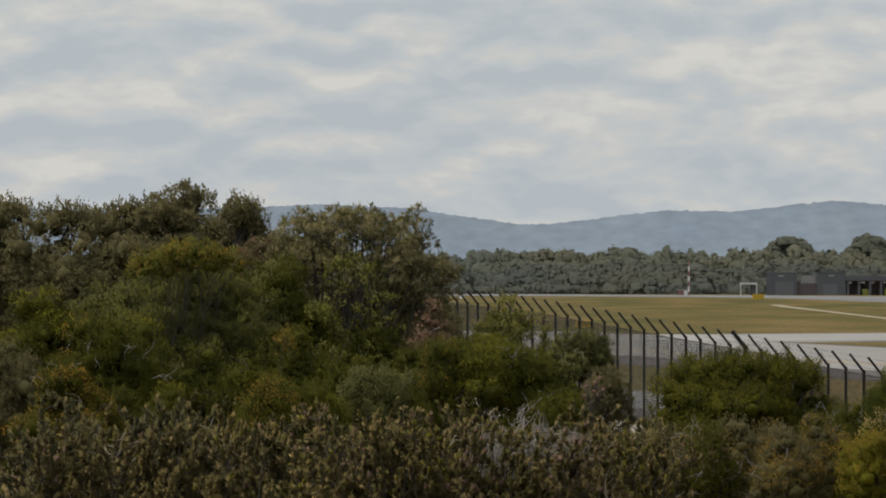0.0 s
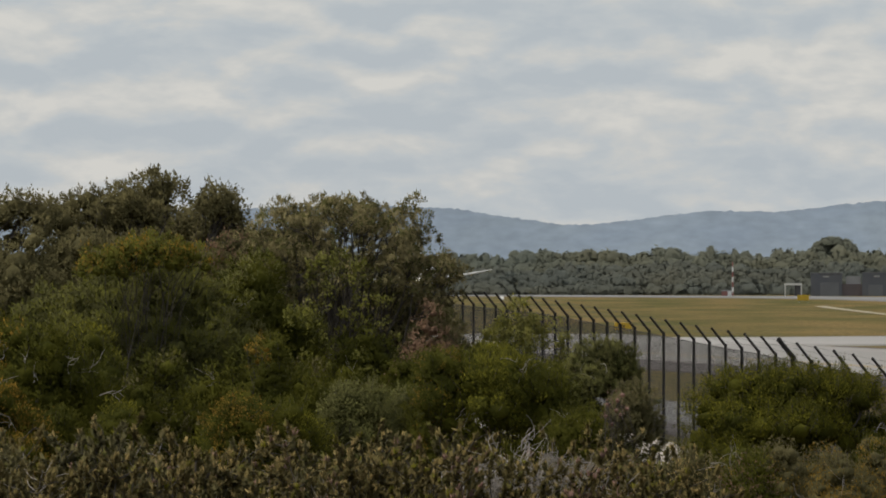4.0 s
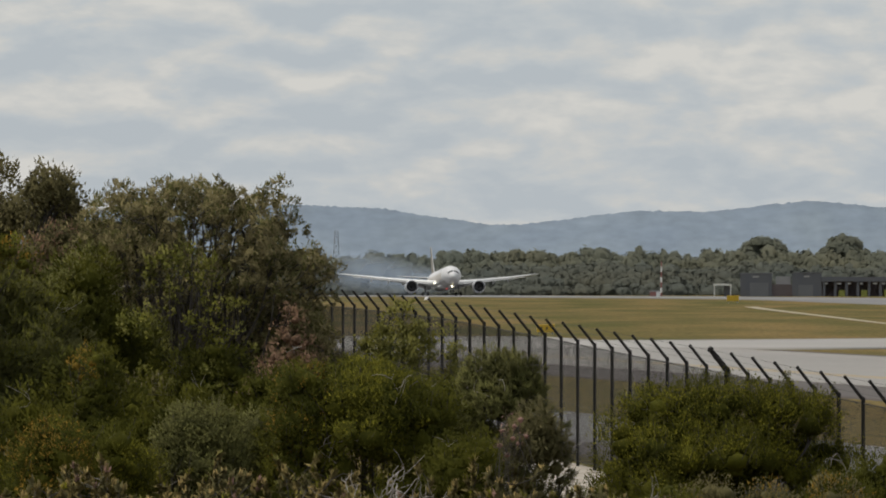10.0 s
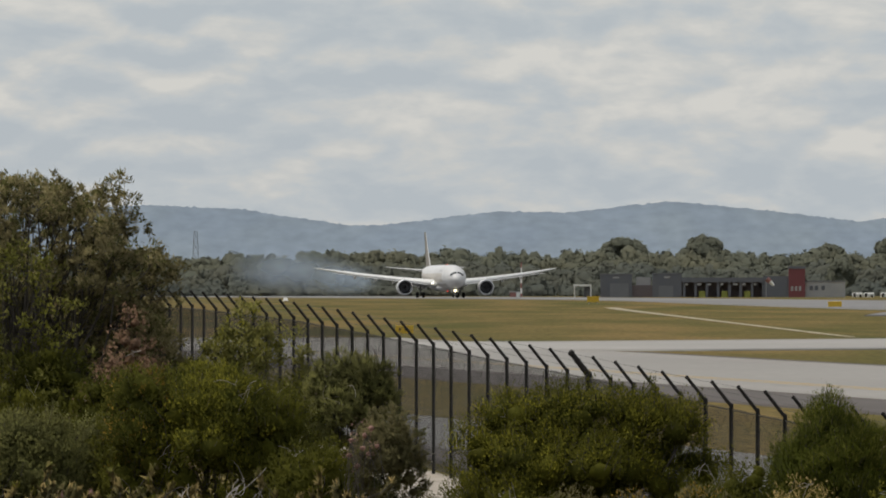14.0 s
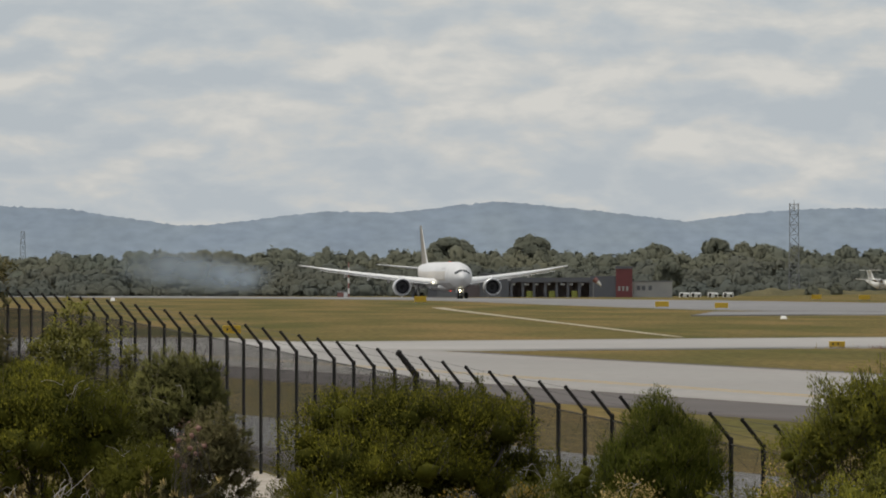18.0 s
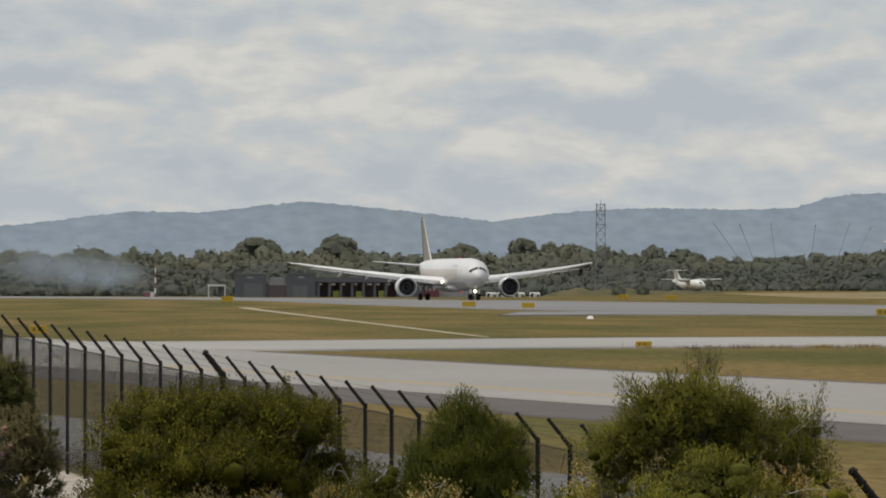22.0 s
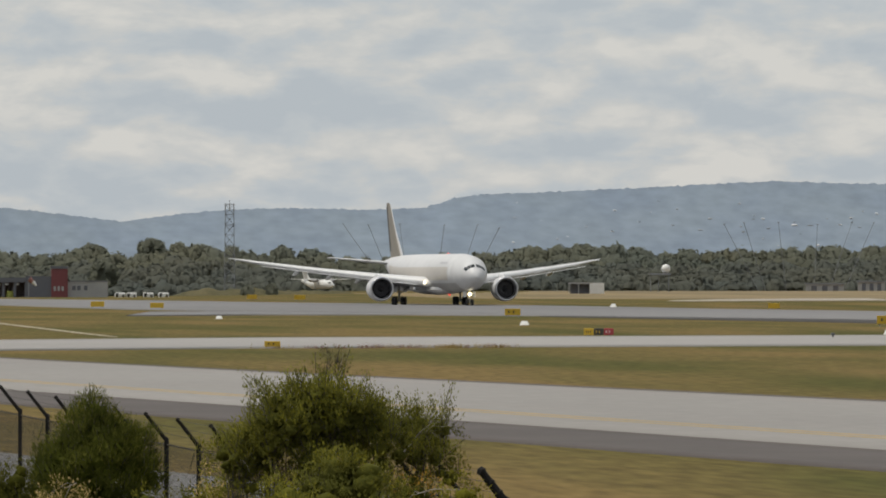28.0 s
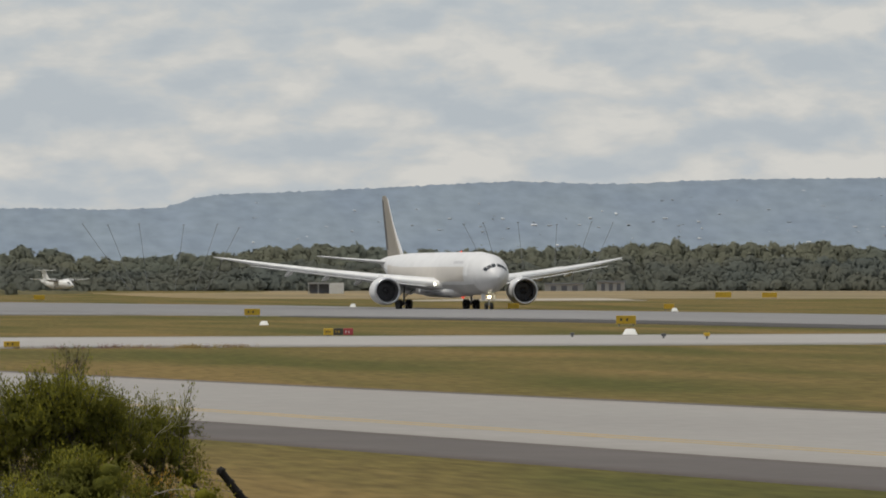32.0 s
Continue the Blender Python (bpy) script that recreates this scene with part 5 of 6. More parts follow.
M["rubber"] = surf("black_tyre_rubber", (0.022, 0.022, 0.022), 0.8, (0.035, 0.033, 0.03), 4.0)
M["strut"] = surf("grey_gear_strut", (0.35, 0.35, 0.36), 0.5, metal=0.3)
M["cockpit"] = surf("dark_cockpit_glass", (0.03, 0.035, 0.04), 0.12)
M["text"] = surf("pale_grey_lettering", (0.50, 0.50, 0.52), 0.5)
M["lamp"] = glow("landing_light_glow", (1.0, 0.90, 0.60), 7.0)
M["lamp2"] = glow("wing_light_glow", (1.0, 0.93, 0.72), 4.0)
M["beacon"] = glow("red_beacon_glow", (1.0, 0.10, 0.06), 0.8)


def loft(sections, n=28):
    """sections: (y, centre z, half width, half height); closed rings along y."""
    V, F = [], []
    for y, zc, w, h in sections:
        for i in range(n):
            a = 2 * math.pi * i / n
            V.append((w * math.sin(a), y, zc + h * math.cos(a)))
    m = len(sections)
    for j in range(m - 1):
        for i in range(n):
            k = (i + 1) % n
            F.append((j * n + i, j * n + k, (j + 1) * n + k, (j + 1) * n + i))
    return V, F


def airfoil(span, root, thick=0.12, n=14):
    """A lifting surface: stations (x, leading edge y, chord, z, thickness share); rings run round the section."""
    V, F = [], []
    for x, y0, c, z, tk in span:
        for i in range(n):
            a = 2 * math.pi * i / n
            u = 0.5 - 0.5 * math.cos(a)
            half = 2.6 * tk * c * (math.sqrt(max(u, 0)) * (1 - u) * 0.55 + 0.02 * (1 - u))
            s = 1 if a < math.pi else -1
            V.append((x, y0 + c * u, z + s * half * (1.0 if s > 0 else 0.75)))
    m = len(span)
    for j in range(m - 1):
        for i in range(n):
            k = (i + 1) % n
            F.append((j * n + i, j * n + k, (j + 1) * n + k, (j + 1) * n + i))
    return V, F


FUS = [(-24.0, 4.40, 0.05, 0.05), (-23.8, 4.42, 0.60, 0.55), (-23.2, 4.50, 1.12, 1.05), (-22.2, 4.64, 1.68, 1.62), (-20.8, 4.80, 2.22, 2.20),
       (-18.8, 4.93, 2.64, 2.68), (-16.2, 4.97, 2.78, 2.85), (-13.5, 5.0, 2.88, 2.97), (20.0, 5.0, 2.88, 2.97), (27.0, 5.25, 2.6, 2.65),
       (33.0, 5.75, 1.95, 2.0), (39.0, 6.3, 1.1, 1.25), (43.5, 6.7, 0.35, 0.5), (44.2, 6.75, 0.05, 0.1)]


def fus_at(y):
    k = [s[0] for s in FUS]
    return [float(np.interp(y, k, [s[i] for s in FUS])) for i in (1, 2, 3)]


def skin_patch(name, y0, y1, a0, a1, side, material, parent, lift=0.012, ny=10, na=4, label=""):
    """A patch lying on the fuselage between stations and angles (degrees from the top)."""
    V, F = [], []
    for j in range(ny + 1):
        y = y0 + (y1 - y0) * j / ny
        zc, w, h = fus_at(y)
        for i in range(na + 1):
            a = radians(a0 + (a1 - a0) * i / na)
            V.append((side * (w + lift) * math.sin(a), y, zc + (h + lift) * math.cos(a)))
    for j in range(ny):
        for i in range(na):
            q = j * (na + 1) + i
            F.append((q, q + 1, q + na + 2, q + na + 1))
    return mesh_part(name, V, F, material, parent, label, smooth=True)


def wheel_mesh(r, w):
    V, F = [], []
    n = 20
    prof = [(-w / 2, r * 0.45), (-w / 2, r * 0.86), (-w * 0.36, r), (w * 0.36, r), (w / 2, r * 0.86), (w / 2, r * 0.45)]
    for i in range(n):
        a = 2 * math.pi * i / n
        for x, q in prof:
            V.append((x, q * math.cos(a), q * math.sin(a)))
    k = len(prof)
    for i in range(n):
        o, p = i * k, ((i + 1) % n) * k
        for j in range(k):
            F.append((o + j, p + j, p + (j + 1) % k, o + (j + 1) % k))
    me = mesh_from("tyre", V, F)
    me.materials.append(M["rubber"])
    return me


def airliner():
    P = thing("airliner", "white twin-engine jet airliner with gold fin rolling out after landing", "airplane")
    f = mesh_part("fuselage", *loft(FUS, 40), M["white"], P, smooth=True)
    for s in (-1, 1):
        skin_patch("belt_stripe", -15.0, 32.0, 72, 112, s, M["belt"], f, 0.022, 24, 16, label="warm grey stripe along the cabin windows")
        # shade under the fuselage is put into the colour as a grey patch
        skin_patch("belly", -19.0, 34.0, 122, 180, s, M["belly"], f, 0.020, 26, 20, label="belly greyed in colour as if shaded")
        skin_patch("door", -17.0, -15.9, 62, 98, s, M["wing_grey"], f, 0.026, 3, 12)
        skin_patch("lettering", -14.0, -8.6, 55, 63, s, M["text"], f, 0.022, 8, 6)
        for y0, y1, a0, a1 in ((-22.75, -22.1, 12, 34.5), (-22.65, -22.0, 35.5, 56), (-22.5, -21.7, 57, 73)):
            skin_patch("cockpit_window", y0, y1, a0 - 8, a1 - 8, s, M["cockpit"], f, 0.02, 3, label="dark cockpit window")
        # wing
        span = [(0.5, -3.0, 14.0, 3.35, 0.12), (2.8, -1.2, 12.6, 3.45, 0.14), (9.8, 4.2, 8.0, 4.3, 0.155), (18.0, 10.0, 5.4, 5.35, 0.165),
                (25.0, 15.0, 3.6, 6.4, 0.16), (28.4, 18.0, 2.3, 7.0, 0.14), (29.6, 20.2, 1.1, 7.25, 0.12), (30.05, 21.6, 0.4, 7.35, 0.08)]
        V, F = airfoil([(s * x, y, c, z, t) for x, y, c, z, t in span], 0)
        w = mesh_part("wing", V, F, M["wing_grey"], P, smooth=True)
        # lowered flap and slat
        V, F = airfoil([(s * 3.2, 10.3, 3.4, 2.75, 0.12), (s * 9.6, 11.6, 2.6, 3.95, 0.14), (s * 19.5, 15.4, 1.8, 5.15, 0.14)], 0)
        V = [(x, y, z - (y - 10.3 - 0.55 * (abs(x) - 3.2)) * 0.22) for x, y, z in V]
        mesh_part("flap", V, F, M["wing_grey"], w, smooth=True)
        V, F = airfoil([(s * 4.5, -0.9, 1.2, 3.2, 0.16), (s * 16.0, 7.4, 0.9, 4.65, 0.16), (s * 26.0, 14.7, 0.7, 6.05, 0.16)], 0)
        mesh_part("slat", V, F, M["white"], w, smooth=True)
        for x in (6.2, 11.4, 15.6, 20.4):
            y0 = float(np.interp(x, [3, 10, 18, 25], [7.5, 9.6, 13.4, 17.0]))
            z0 = float(np.interp(x, [3, 10, 18, 25], [3.0, 3.9, 4.9, 5.9]))
            V, F = loft([(y0 - 1.6, z0, 0.05, 0.05), (y0 - 0.6, z0 - 0.15, 0.24, 0.3), (y0 + 1.2, z0 - 0.3, 0.26, 0.36), (y0 + 3.4, z0 - 0.6, 0.05, 0.06)], 10)
            mesh_part("flap_fairing", [(a + s * x, b, c) for a, b, c in V], F, M["wing_grey"], w, smooth=True)
        mesh_part("wingtip_light", *[(lambda q: (np.array(q[0]) * 0.16 + np.array((s * 29.2, 19.2, 7.0)), q[1]))(loft([(-1, 0, 0.1, 0.1), (-0.5, 0, 0.85, 0.85), (0.5, 0, 0.85, 0.85), (1, 0, 0.1, 0.1)], 8))][0], M["white"], w)
        # engine
        ex, ez = s * 9.9, 2.55
        nac = [(-0.05, 0, 1.52, 1.52), (-0.35, 0, 1.62, 1.62), (-0.45, 0, 1.72, 1.72), (-0.35, 0, 1.82, 1.82), (0.3, 0, 1.93, 1.93), (1.6, 0, 1.95, 1.95), (3.2, 0, 1.8, 1.8), (4.7, 0, 1.45, 1.45), (4.8, 0, 1.35, 1.35)]
        V, F = loft(nac[2:], 32)
        e = mesh_part("engine", [(a + ex, b, c + ez) for a, b, c in V], F, M["white"], P, "white engine nacelle", True)
        V, F = loft([(1.1, 0, 1.47, 1.47), (0.3, 0, 1.45, 1.45), (-0.05, 0, 1.50, 1.50), (-0.36, 0, 1.60, 1.60), (-0.47, 0, 1.72, 1.72), (-0.36, 0, 1.84, 1.84), (-0.1, 0, 1.90, 1.90)], 32)
        mesh_part("intake_lip", [(a + ex, b, c + ez) for a, b, c in V], F, M["lip"], e, "bare metal intake lip", True)
        bm = bmesh.new()
        bmesh.ops.create_circle(bm, cap_ends=True, radius=1.47, segments=24, matrix=Matrix.Translation((ex, 1.08, ez)) @ pose(0, 0, 0, 90))
        part("fan_back", bm, M["fan"], e, "dark recess behind the fan")
        for i in range(18):
            shared("fan_blade", BLADE, pose(ex, 0, ez, 0, 360 * i / 18, 0), e)
        V, F = loft([(0.2, 0, 0.02, 0.02), (0.45, 0, 0.2, 0.2), (0.9, 0, 0.42, 0.42)], 14)
        mesh_part("spinner", [(a + ex, b, c + ez) for a, b, c in V], F, M["fan"], e, smooth=True)
        V, F = loft([(4.7, 0, 0.95, 0.95), (6.0, 0, 0.7, 0.7), (7.2, 0, 0.25, 0.25)], 20)
        mesh_part("exhaust", [(a + ex, b, c + ez) for a, b, c in V], F, M["strut"], e, smooth=True)
        V, F = loft([(1.3, 4.35, 0.05, 0.1), (2.4, 4.4, 0.28, 0.45), (6.0, 4.2, 0.3, 0.7), (9.5, 4.1, 0.1, 0.2)], 12)
        mesh_part("pylon", [(a + ex, b, c) for a, b, c in V], F, M["white"], e, smooth=True)
        # tailplane
        V, F = airfoil([(s * 0.6, 35.5, 6.2, 6.6, 0.09), (s * 5.0, 38.6, 4.2, 7.05, 0.085), (s * 9.4, 41.7, 2.2, 7.5, 0.08), (s * 9.9, 42.6, 1.0, 7.55, 0.06)], 0)
        mesh_part("tailplane", V, F, M["white"], P, smooth=True)
        # main gear
        g = part("main_gear", rod((s * 4.9, 10.3, 4.0), (s * 4.9, 10.6, 0.75), 0.19, 0.15, 12), M["strut"], P, "grey main gear leg")
        part("drag_brace", rod((s * 3.2, 9.0, 3.4), (s * 4.85, 10.4, 1.7), 0.1), M["strut"], g)
        part("bogie_beam", rod((s * 4.9, 9.75, 0.7), (s * 4.9, 11.45, 0.7), 0.14), M["strut"], g)
        part("gear_door", box(s * 5.5 - 0.05, s * 5.5 + 0.05, 9.5, 11.5, 2.0, 3.7, 0.03), M["white"], g)
        for ox in (-0.72, 0.72):
            for oy in (9.86, 11.34):
                shared("tyre", TYRE, pose(s * 4.9 + ox, oy, 0.68), g)
        # wing root light
        V, F = loft([(-0.18, 0, 0.02, 0.02), (-0.1, 0, 0.16, 0.16), (0.1, 0, 0.2, 0.2)], 10)
        mesh_part("wing_light", [(a + s * 3.35, b - 1.35, c + 3.5) for a, b, c in V], F, M["lamp2"] if s < 0 else M["cockpit"], P, "lit wing root landing light" if s < 0 else "")
    # nose gear
    g = part("nose_gear", rod((0, -18.2, 2.4), (0, -18.5, 0.55), 0.13, 0.11, 12), M["strut"], P, "grey nose gear leg")
    for ox in (-0.38, 0.38):
        shared("tyre", TYRE_N, pose(ox, -18.5, 0.51), g)
    part("gear_door", box(-0.75, -0.69, -19.2, -17.2, 1.3, 2.2, 0.02), M["white"], g)
    part("gear_door", box(0.69, 0.75, -19.2, -17.2, 1.3, 2.2, 0.02), M["white"], g)
    V, F = loft([(-0.2, 0, 0.02, 0.02), (-0.15, 0, 0.2, 0.17), (0.15, 0, 0.24, 0.2)], 14)
    mesh_part("landing_light", [(a, b - 18.75, c + 1.75) for a, b, c in V], F, M["lamp"], g, "lit landing light on the nose leg")
    # fin: sections stacked in z
    V, F = airfoil([(7.0, 31.0, 9.0, 0, 0.07), (8.4, 33.2, 7.4, 0, 0.075), (12.4, 37.2, 5.0, 0, 0.07), (15.8, 40.4, 3.2, 0, 0.06), (16.3, 41.5, 2.0, 0, 0.04)], 0)
    fin = mesh_part("fin", [(c, b, a) for a, b, c in V], F, M["gold"], P, "tall gold tail fin with dark rear half", True)
    V, F = airfoil([(8.5, 38.6, 2.4, 0, 0.085), (12.4, 40.6, 1.9, 0, 0.085), (15.7, 42.5, 1.3, 0, 0.075)], 0)
    mesh_part("rudder", [(c * 1.15, b, a) for a, b, c in V], F, M["navy"], fin, "dark rudder", True)
    V, F = airfoil([(7.6, 30.6, 1.8, 0, 0.1), (12.0, 36.5, 0.7, 0, 0.14), (15.9, 40.25, 0.5, 0, 0.14)], 0)
    mesh_part("fin_edge", [(c * 1.1, b, a) for a, b, c in V], F, M["white"], fin, "white leading edge", True)
    V, F = loft([(-8, 2.7, 0.2, 0.2), (-5, 2.55, 2.1, 0.75), (2, 2.5, 2.5, 0.9), (12, 2.55, 2.4, 0.85), (17, 2.8, 0.3, 0.2)], 20)
    mesh_part("belly_fairing", V, F, M["white"], P, smooth=True)
    bm = bmesh.new()
    bmesh.ops.create_uvsphere(bm, u_segments=10, v_segments=8, radius=0.13, matrix=Matrix.Translation((0, -3.0, 8.0)))
    part("beacon", bm, M["beacon"], P, "red beacon on the roof")
    bm = bmesh.new()
    bmesh.ops.create_uvsphere(bm, u_segments=10, v_segments=8, radius=0.2, matrix=Matrix.Translation((0, -4.0, 1.7)))
    part("beacon", bm, M["beacon"], P, "red beacon under the belly")
    return P


def blade_mesh():
    V = [(r * math.cos(a), y, r * math.sin(a)) for y0, t in ((0.0, 0), (0.03, 1)) for r, a, y in ((0.35, 0.0, 0.75 + y0), (1.45, 0.06, 0.70 + y0), (1.45, 0.34, 1.0 + y0), (0.35, 0.26, 1.0 + y0))]
    me = mesh_from("fan_blade", V, [(0, 1, 2, 3), (7, 6, 5, 4), (0, 4, 5, 1), (1, 5, 6, 2), (2, 6, 7, 3), (3, 7, 4, 0)])
    me.materials.append(M["blade"])
    return me


M["blade"] = surf("grey_titanium_fan_blade", (0.05, 0.05, 0.055), 0.45, (0.07, 0.07, 0.075), 3.0, metal=0.4)
BLADE = blade_mesh()
TYRE, TYRE_N = wheel_mesh(0.68, 0.5), wheel_mesh(0.51, 0.36)
PLANE = airliner()


# ---------------------------------------------------------------- airfield things
# cladding lifted towards blue so that its colour carries the distance haze
M["dark_clad"] = surf("hazed_dark_cladding", (0.112, 0.118, 0.140), 0.6, (0.128, 0.132, 0.148), 0.3, 0.5)
M["mid_clad"] = surf("hazed_grey_cladding", (0.18, 0.185, 0.20), 0.6, (0.155, 0.16, 0.175), 0.3, 0.5)
M["pale_wall"] = surf("pale_render", (0.38, 0.375, 0.37), 0.8, (0.32, 0.32, 0.32), 0.3, 0.5)
M["brown_wall"] = surf("red_brown_wall", (0.15, 0.12, 0.125), 0.8, (0.13, 0.11, 0.115), 0.3, 0.5)
M["red_wall"] = surf("red_tower_cladding", (0.19, 0.05, 0.055), 0.6, (0.16, 0.045, 0.05), 0.4, 0.5)
M["hivis"] = surf("yellow_green_vehicle_paint", (0.40, 0.42, 0.08), 0.5, (0.32, 0.34, 0.07), 0.5, 0.5)
M["sign_yellow"] = surf("yellow_sign_face", (0.62, 0.40, 0.025), 0.5, (0.52, 0.33, 0.02), 1.5, 0.5)
M["sign_red"] = surf("red_sign_face", (0.42, 0.05, 0.06), 0.5, (0.34, 0.045, 0.05), 1.5, 0.5)
M["sign_black"] = surf("black_sign_face", (0.03, 0.028, 0.02), 0.5, (0.05, 0.045, 0.035), 1.5, 0.5)
M["marker"] = surf("white_marker_board", (0.78, 0.78, 0.76), 0.6, (0.66, 0.65, 0.62), 1.5, 0.5)
M["steel"] = surf("galvanised_steel", (0.24, 0.25, 0.27), 0.6, (0.19, 0.20, 0.22), 2.0, 0.5)
M["steel_dark"] = surf("dark_painted_steel", (0.10, 0.10, 0.105), 0.6, (0.13, 0.13, 0.13), 2.0, 0.5)
M["mast_red"] = surf("red_mast_paint", (0.30, 0.13, 0.11), 0.6, (0.25, 0.11, 0.10), 2.0, 0.5)


class Site:
    """A thing facing the eye at bearing b and distance d; boxes are given in bearing and depression steps."""

    def __init__(self, name, label, category, b, d, group="", z=None):
        a = aim(b, 504, d)
        self.b, self.k = b, d / STEP
        self.z = float(ground_z(a.x, a.y)) if z is None else z
        self.foot = 504 + (EYE_H - self.z) / self.k
        self.T = thing(name, label, category, group, (a.x, a.y, self.z), -math.degrees((b - 784) / STEP))

    def x(self, b): return (b - self.b) * self.k
    def h(self, e): return max((self.foot - e) * self.k, -0.3)

    def box(self, name, b0, b1, e0, e1, y0, y1, mat, parent=None, bevel=0.0, label=""):
        return part(name, box(self.x(b0), self.x(b1), y0, y1, self.h(e1), self.h(e0), bevel), M[mat], parent or self.T, label)

    def rod(self, name, b0, e0, b1, e1, r, mat, parent=None, y=0.0, y1=None, r1=None):
        return part(name, rod((self.x(b0), y, self.h(e0)), (self.x(b1), y if y1 is None else y1, self.h(e1)), r, r1), M[mat], parent or self.T)


def fire_station():
    s = Site("fire_station", "low dark grey airfield fire station with vehicle bays", "building", 1290, 2150)
    F = 540
    s.box("block", 1133, 1189, 486, F, 0, 10, "dark_clad")
    s.box("roof_edge", 1132, 1190, 484.5, 486.2, -0.2, 10.2, "mid_clad")
    s.box("roller_door", 1150, 1183, 502, F, -0.12, 0.05, "mid_clad")
    s.box("link", 1189, 1225, 505, F, 1, 9, "brown_wall")
    s.box("upper_wall", 1196, 1222, 491, 505, 3, 9, "pale_wall")
    s.box("block", 1225, 1277, 485, F, 0, 10, "dark_clad")
    s.box("roof_edge", 1224, 1278, 483.5, 485.2, -0.2, 10.2, "mid_clad")
    s.box("roller_door", 1236, 1262, 506, F, -0.12, 0.05, "mid_clad")
    s.box("bay_roof", 1277, 1421, 491.5, 500, -0.5, 10, "dark_clad")
    s.box("bay_back", 1277, 1421, 500, F, 4.5, 10, "brown_wall")
    for i in range(8):
        b = 1279 + i * 20
        s.box("bay_post", b, b + 4.5, 500, F, 0, 1.2, "dark_clad")
    for i in range(1, 6, 2):
        b = 1287 + i * 20
        v = s.box("fire_engine_front", b, b + 12, 515, F, 1.0, 4.2, "hivis", bevel=0.25, label="yellow-green fire engine parked in a bay")
    for i, b in enumerate((1283, 1304, 1323, 1345, 1368, 1384, 1404)):
        s.box("window", b, b + (5, 8, 6)[i % 3], 502, 505, -0.3, 0.1, "pale_wall", label="pale glazed strip over the bays")
    s.box("window", 1155, 1166, 490, 493, -0.06, 0.02, "pale_wall")
    s.box("window", 1246, 1256, 489.5, 492.5, -0.06, 0.02, "pale_wall")
    s.box("side_wing", 1421, 1466, 489, F, 0, 10, "dark_clad")
    s.box("tower", 1466, 1495, 476, F, -0.5, 5, "red_wall", label="red hose tower")
    s.box("tower_cap", 1465, 1496, 471.5, 476, -0.7, 5.2, "dark_clad")
    for b in (1470, 1477, 1484):
        s.box("window", b, b + 4, 507, 515, -0.55, -0.45, "pale_wall")
    s.box("annex", 1495, 1566, 499, F, 1, 9, "pale_wall", label="pale low annex")
    s.box("annex_roof", 1494, 1567, 497, 499, 0.8, 9.2, "mid_clad")
    for b in (1503, 1512, 1524):
        s.box("window", b, b + 6, 506, 514, 0.9, 1.02, "dark_clad")
    c = Site("carport", "small open steel carport beside the fire station", "shelter", 1101, 2140)
    c.box("roof", 1085, 1117, 503.5, 507, 0, 5, "marker")
    for b in (1086, 1115):
        c.box("post", b, b + 2.2, 507, 540, 0, 0.4, "marker")
    c.box("back_wall", 1104, 1116, 508, 540, 3, 4.6, "dark_clad")
    w = Site("windsock", "red and white windsock on a short pole", "windsock", 1428, 2120)
    w.rod("pole", 1426, 540, 1426, 493, 0.12, "steel")
    w.rod("sock", 1427, 494, 1433, 499, 0.75, "mast_red", r1=0.55)
    w.rod("sock_tail", 1433, 499, 1440, 506, 0.55, "marker", r1=0.28)
    for i, b in enumerate((1578, 1598, 1628, 1655)):
        v = Site("van", "white service van parked beyond the runway", "van", b + 9, 2180, "parked service vans")
        v.box("body", b, b + 19, 518, 529.5, 0, 2.0, "marker", bevel=0.3)
        v.box("window", b + 2, b + 7, 519.5, 523, -0.02, 0.4, "cockpit_far", label="dark side window")
        for q in (b + 4, b + 15):
            part("wheel", rod((v.x(q), -0.05, 0.35), (v.x(q), 0.3, 0.35), 0.36, n=12), M["sign_black"], v.T)


M["cockpit_far"] = surf("dark_window_glass", (0.04, 0.045, 0.05), 0.2)


def lattice(name, label, b, e_top, e_base, w_top, w_base, d, mat, steps=9, cap=True):
    s = Site(name, label, "tower", b, d)
    h0, h1 = s.h(e_base), s.h(e_top)
    t0, t1 = w_base * s.k / 2, w_top * s.k / 2
    r = 0.15
    legs = [(-1, -1), (1, -1), (1, 1), (-1, 1)]
    for x, y in legs:
        part("leg", rod((x * t0, y * t0, h0), (x * t1, y * t1, h1), r, r * 0.8, 6), M[mat], s.T)
    for i in range(steps):
        a, c = i / steps, (i + 1) / steps
        ta, tc = t0 + (t1 - t0) * a, t0 + (t1 - t0) * c
        za, zc = h0 + (h1 - h0) * a, h0 + (h1 - h0) * c
        for (x, y), (u, v) in zip(legs, legs[1:] + legs[:1]):
            part("brace", rod((x * ta, y * ta, za), (u * tc, v * tc, zc), r * 0.6, n=4), M[mat], s.T)
            part("ring", rod((x * tc, y * tc, zc), (u * tc, v * tc, zc), r * 0.6, n=4), M[mat], s.T)
    if cap:
        for x in (-1, 0, 1):
            part("antenna_panel", box(x * t1 - 0.18, x * t1 + 0.18, -t1 - 0.3, -t1, h1 - 2.2, h1 + 0.3, 0.04), M["pale_wall"], s.T)
        part("whip", rod((0, 0, h1), (0, 0, h1 + 1.5), 0.06), M[mat], s.T)
    return s


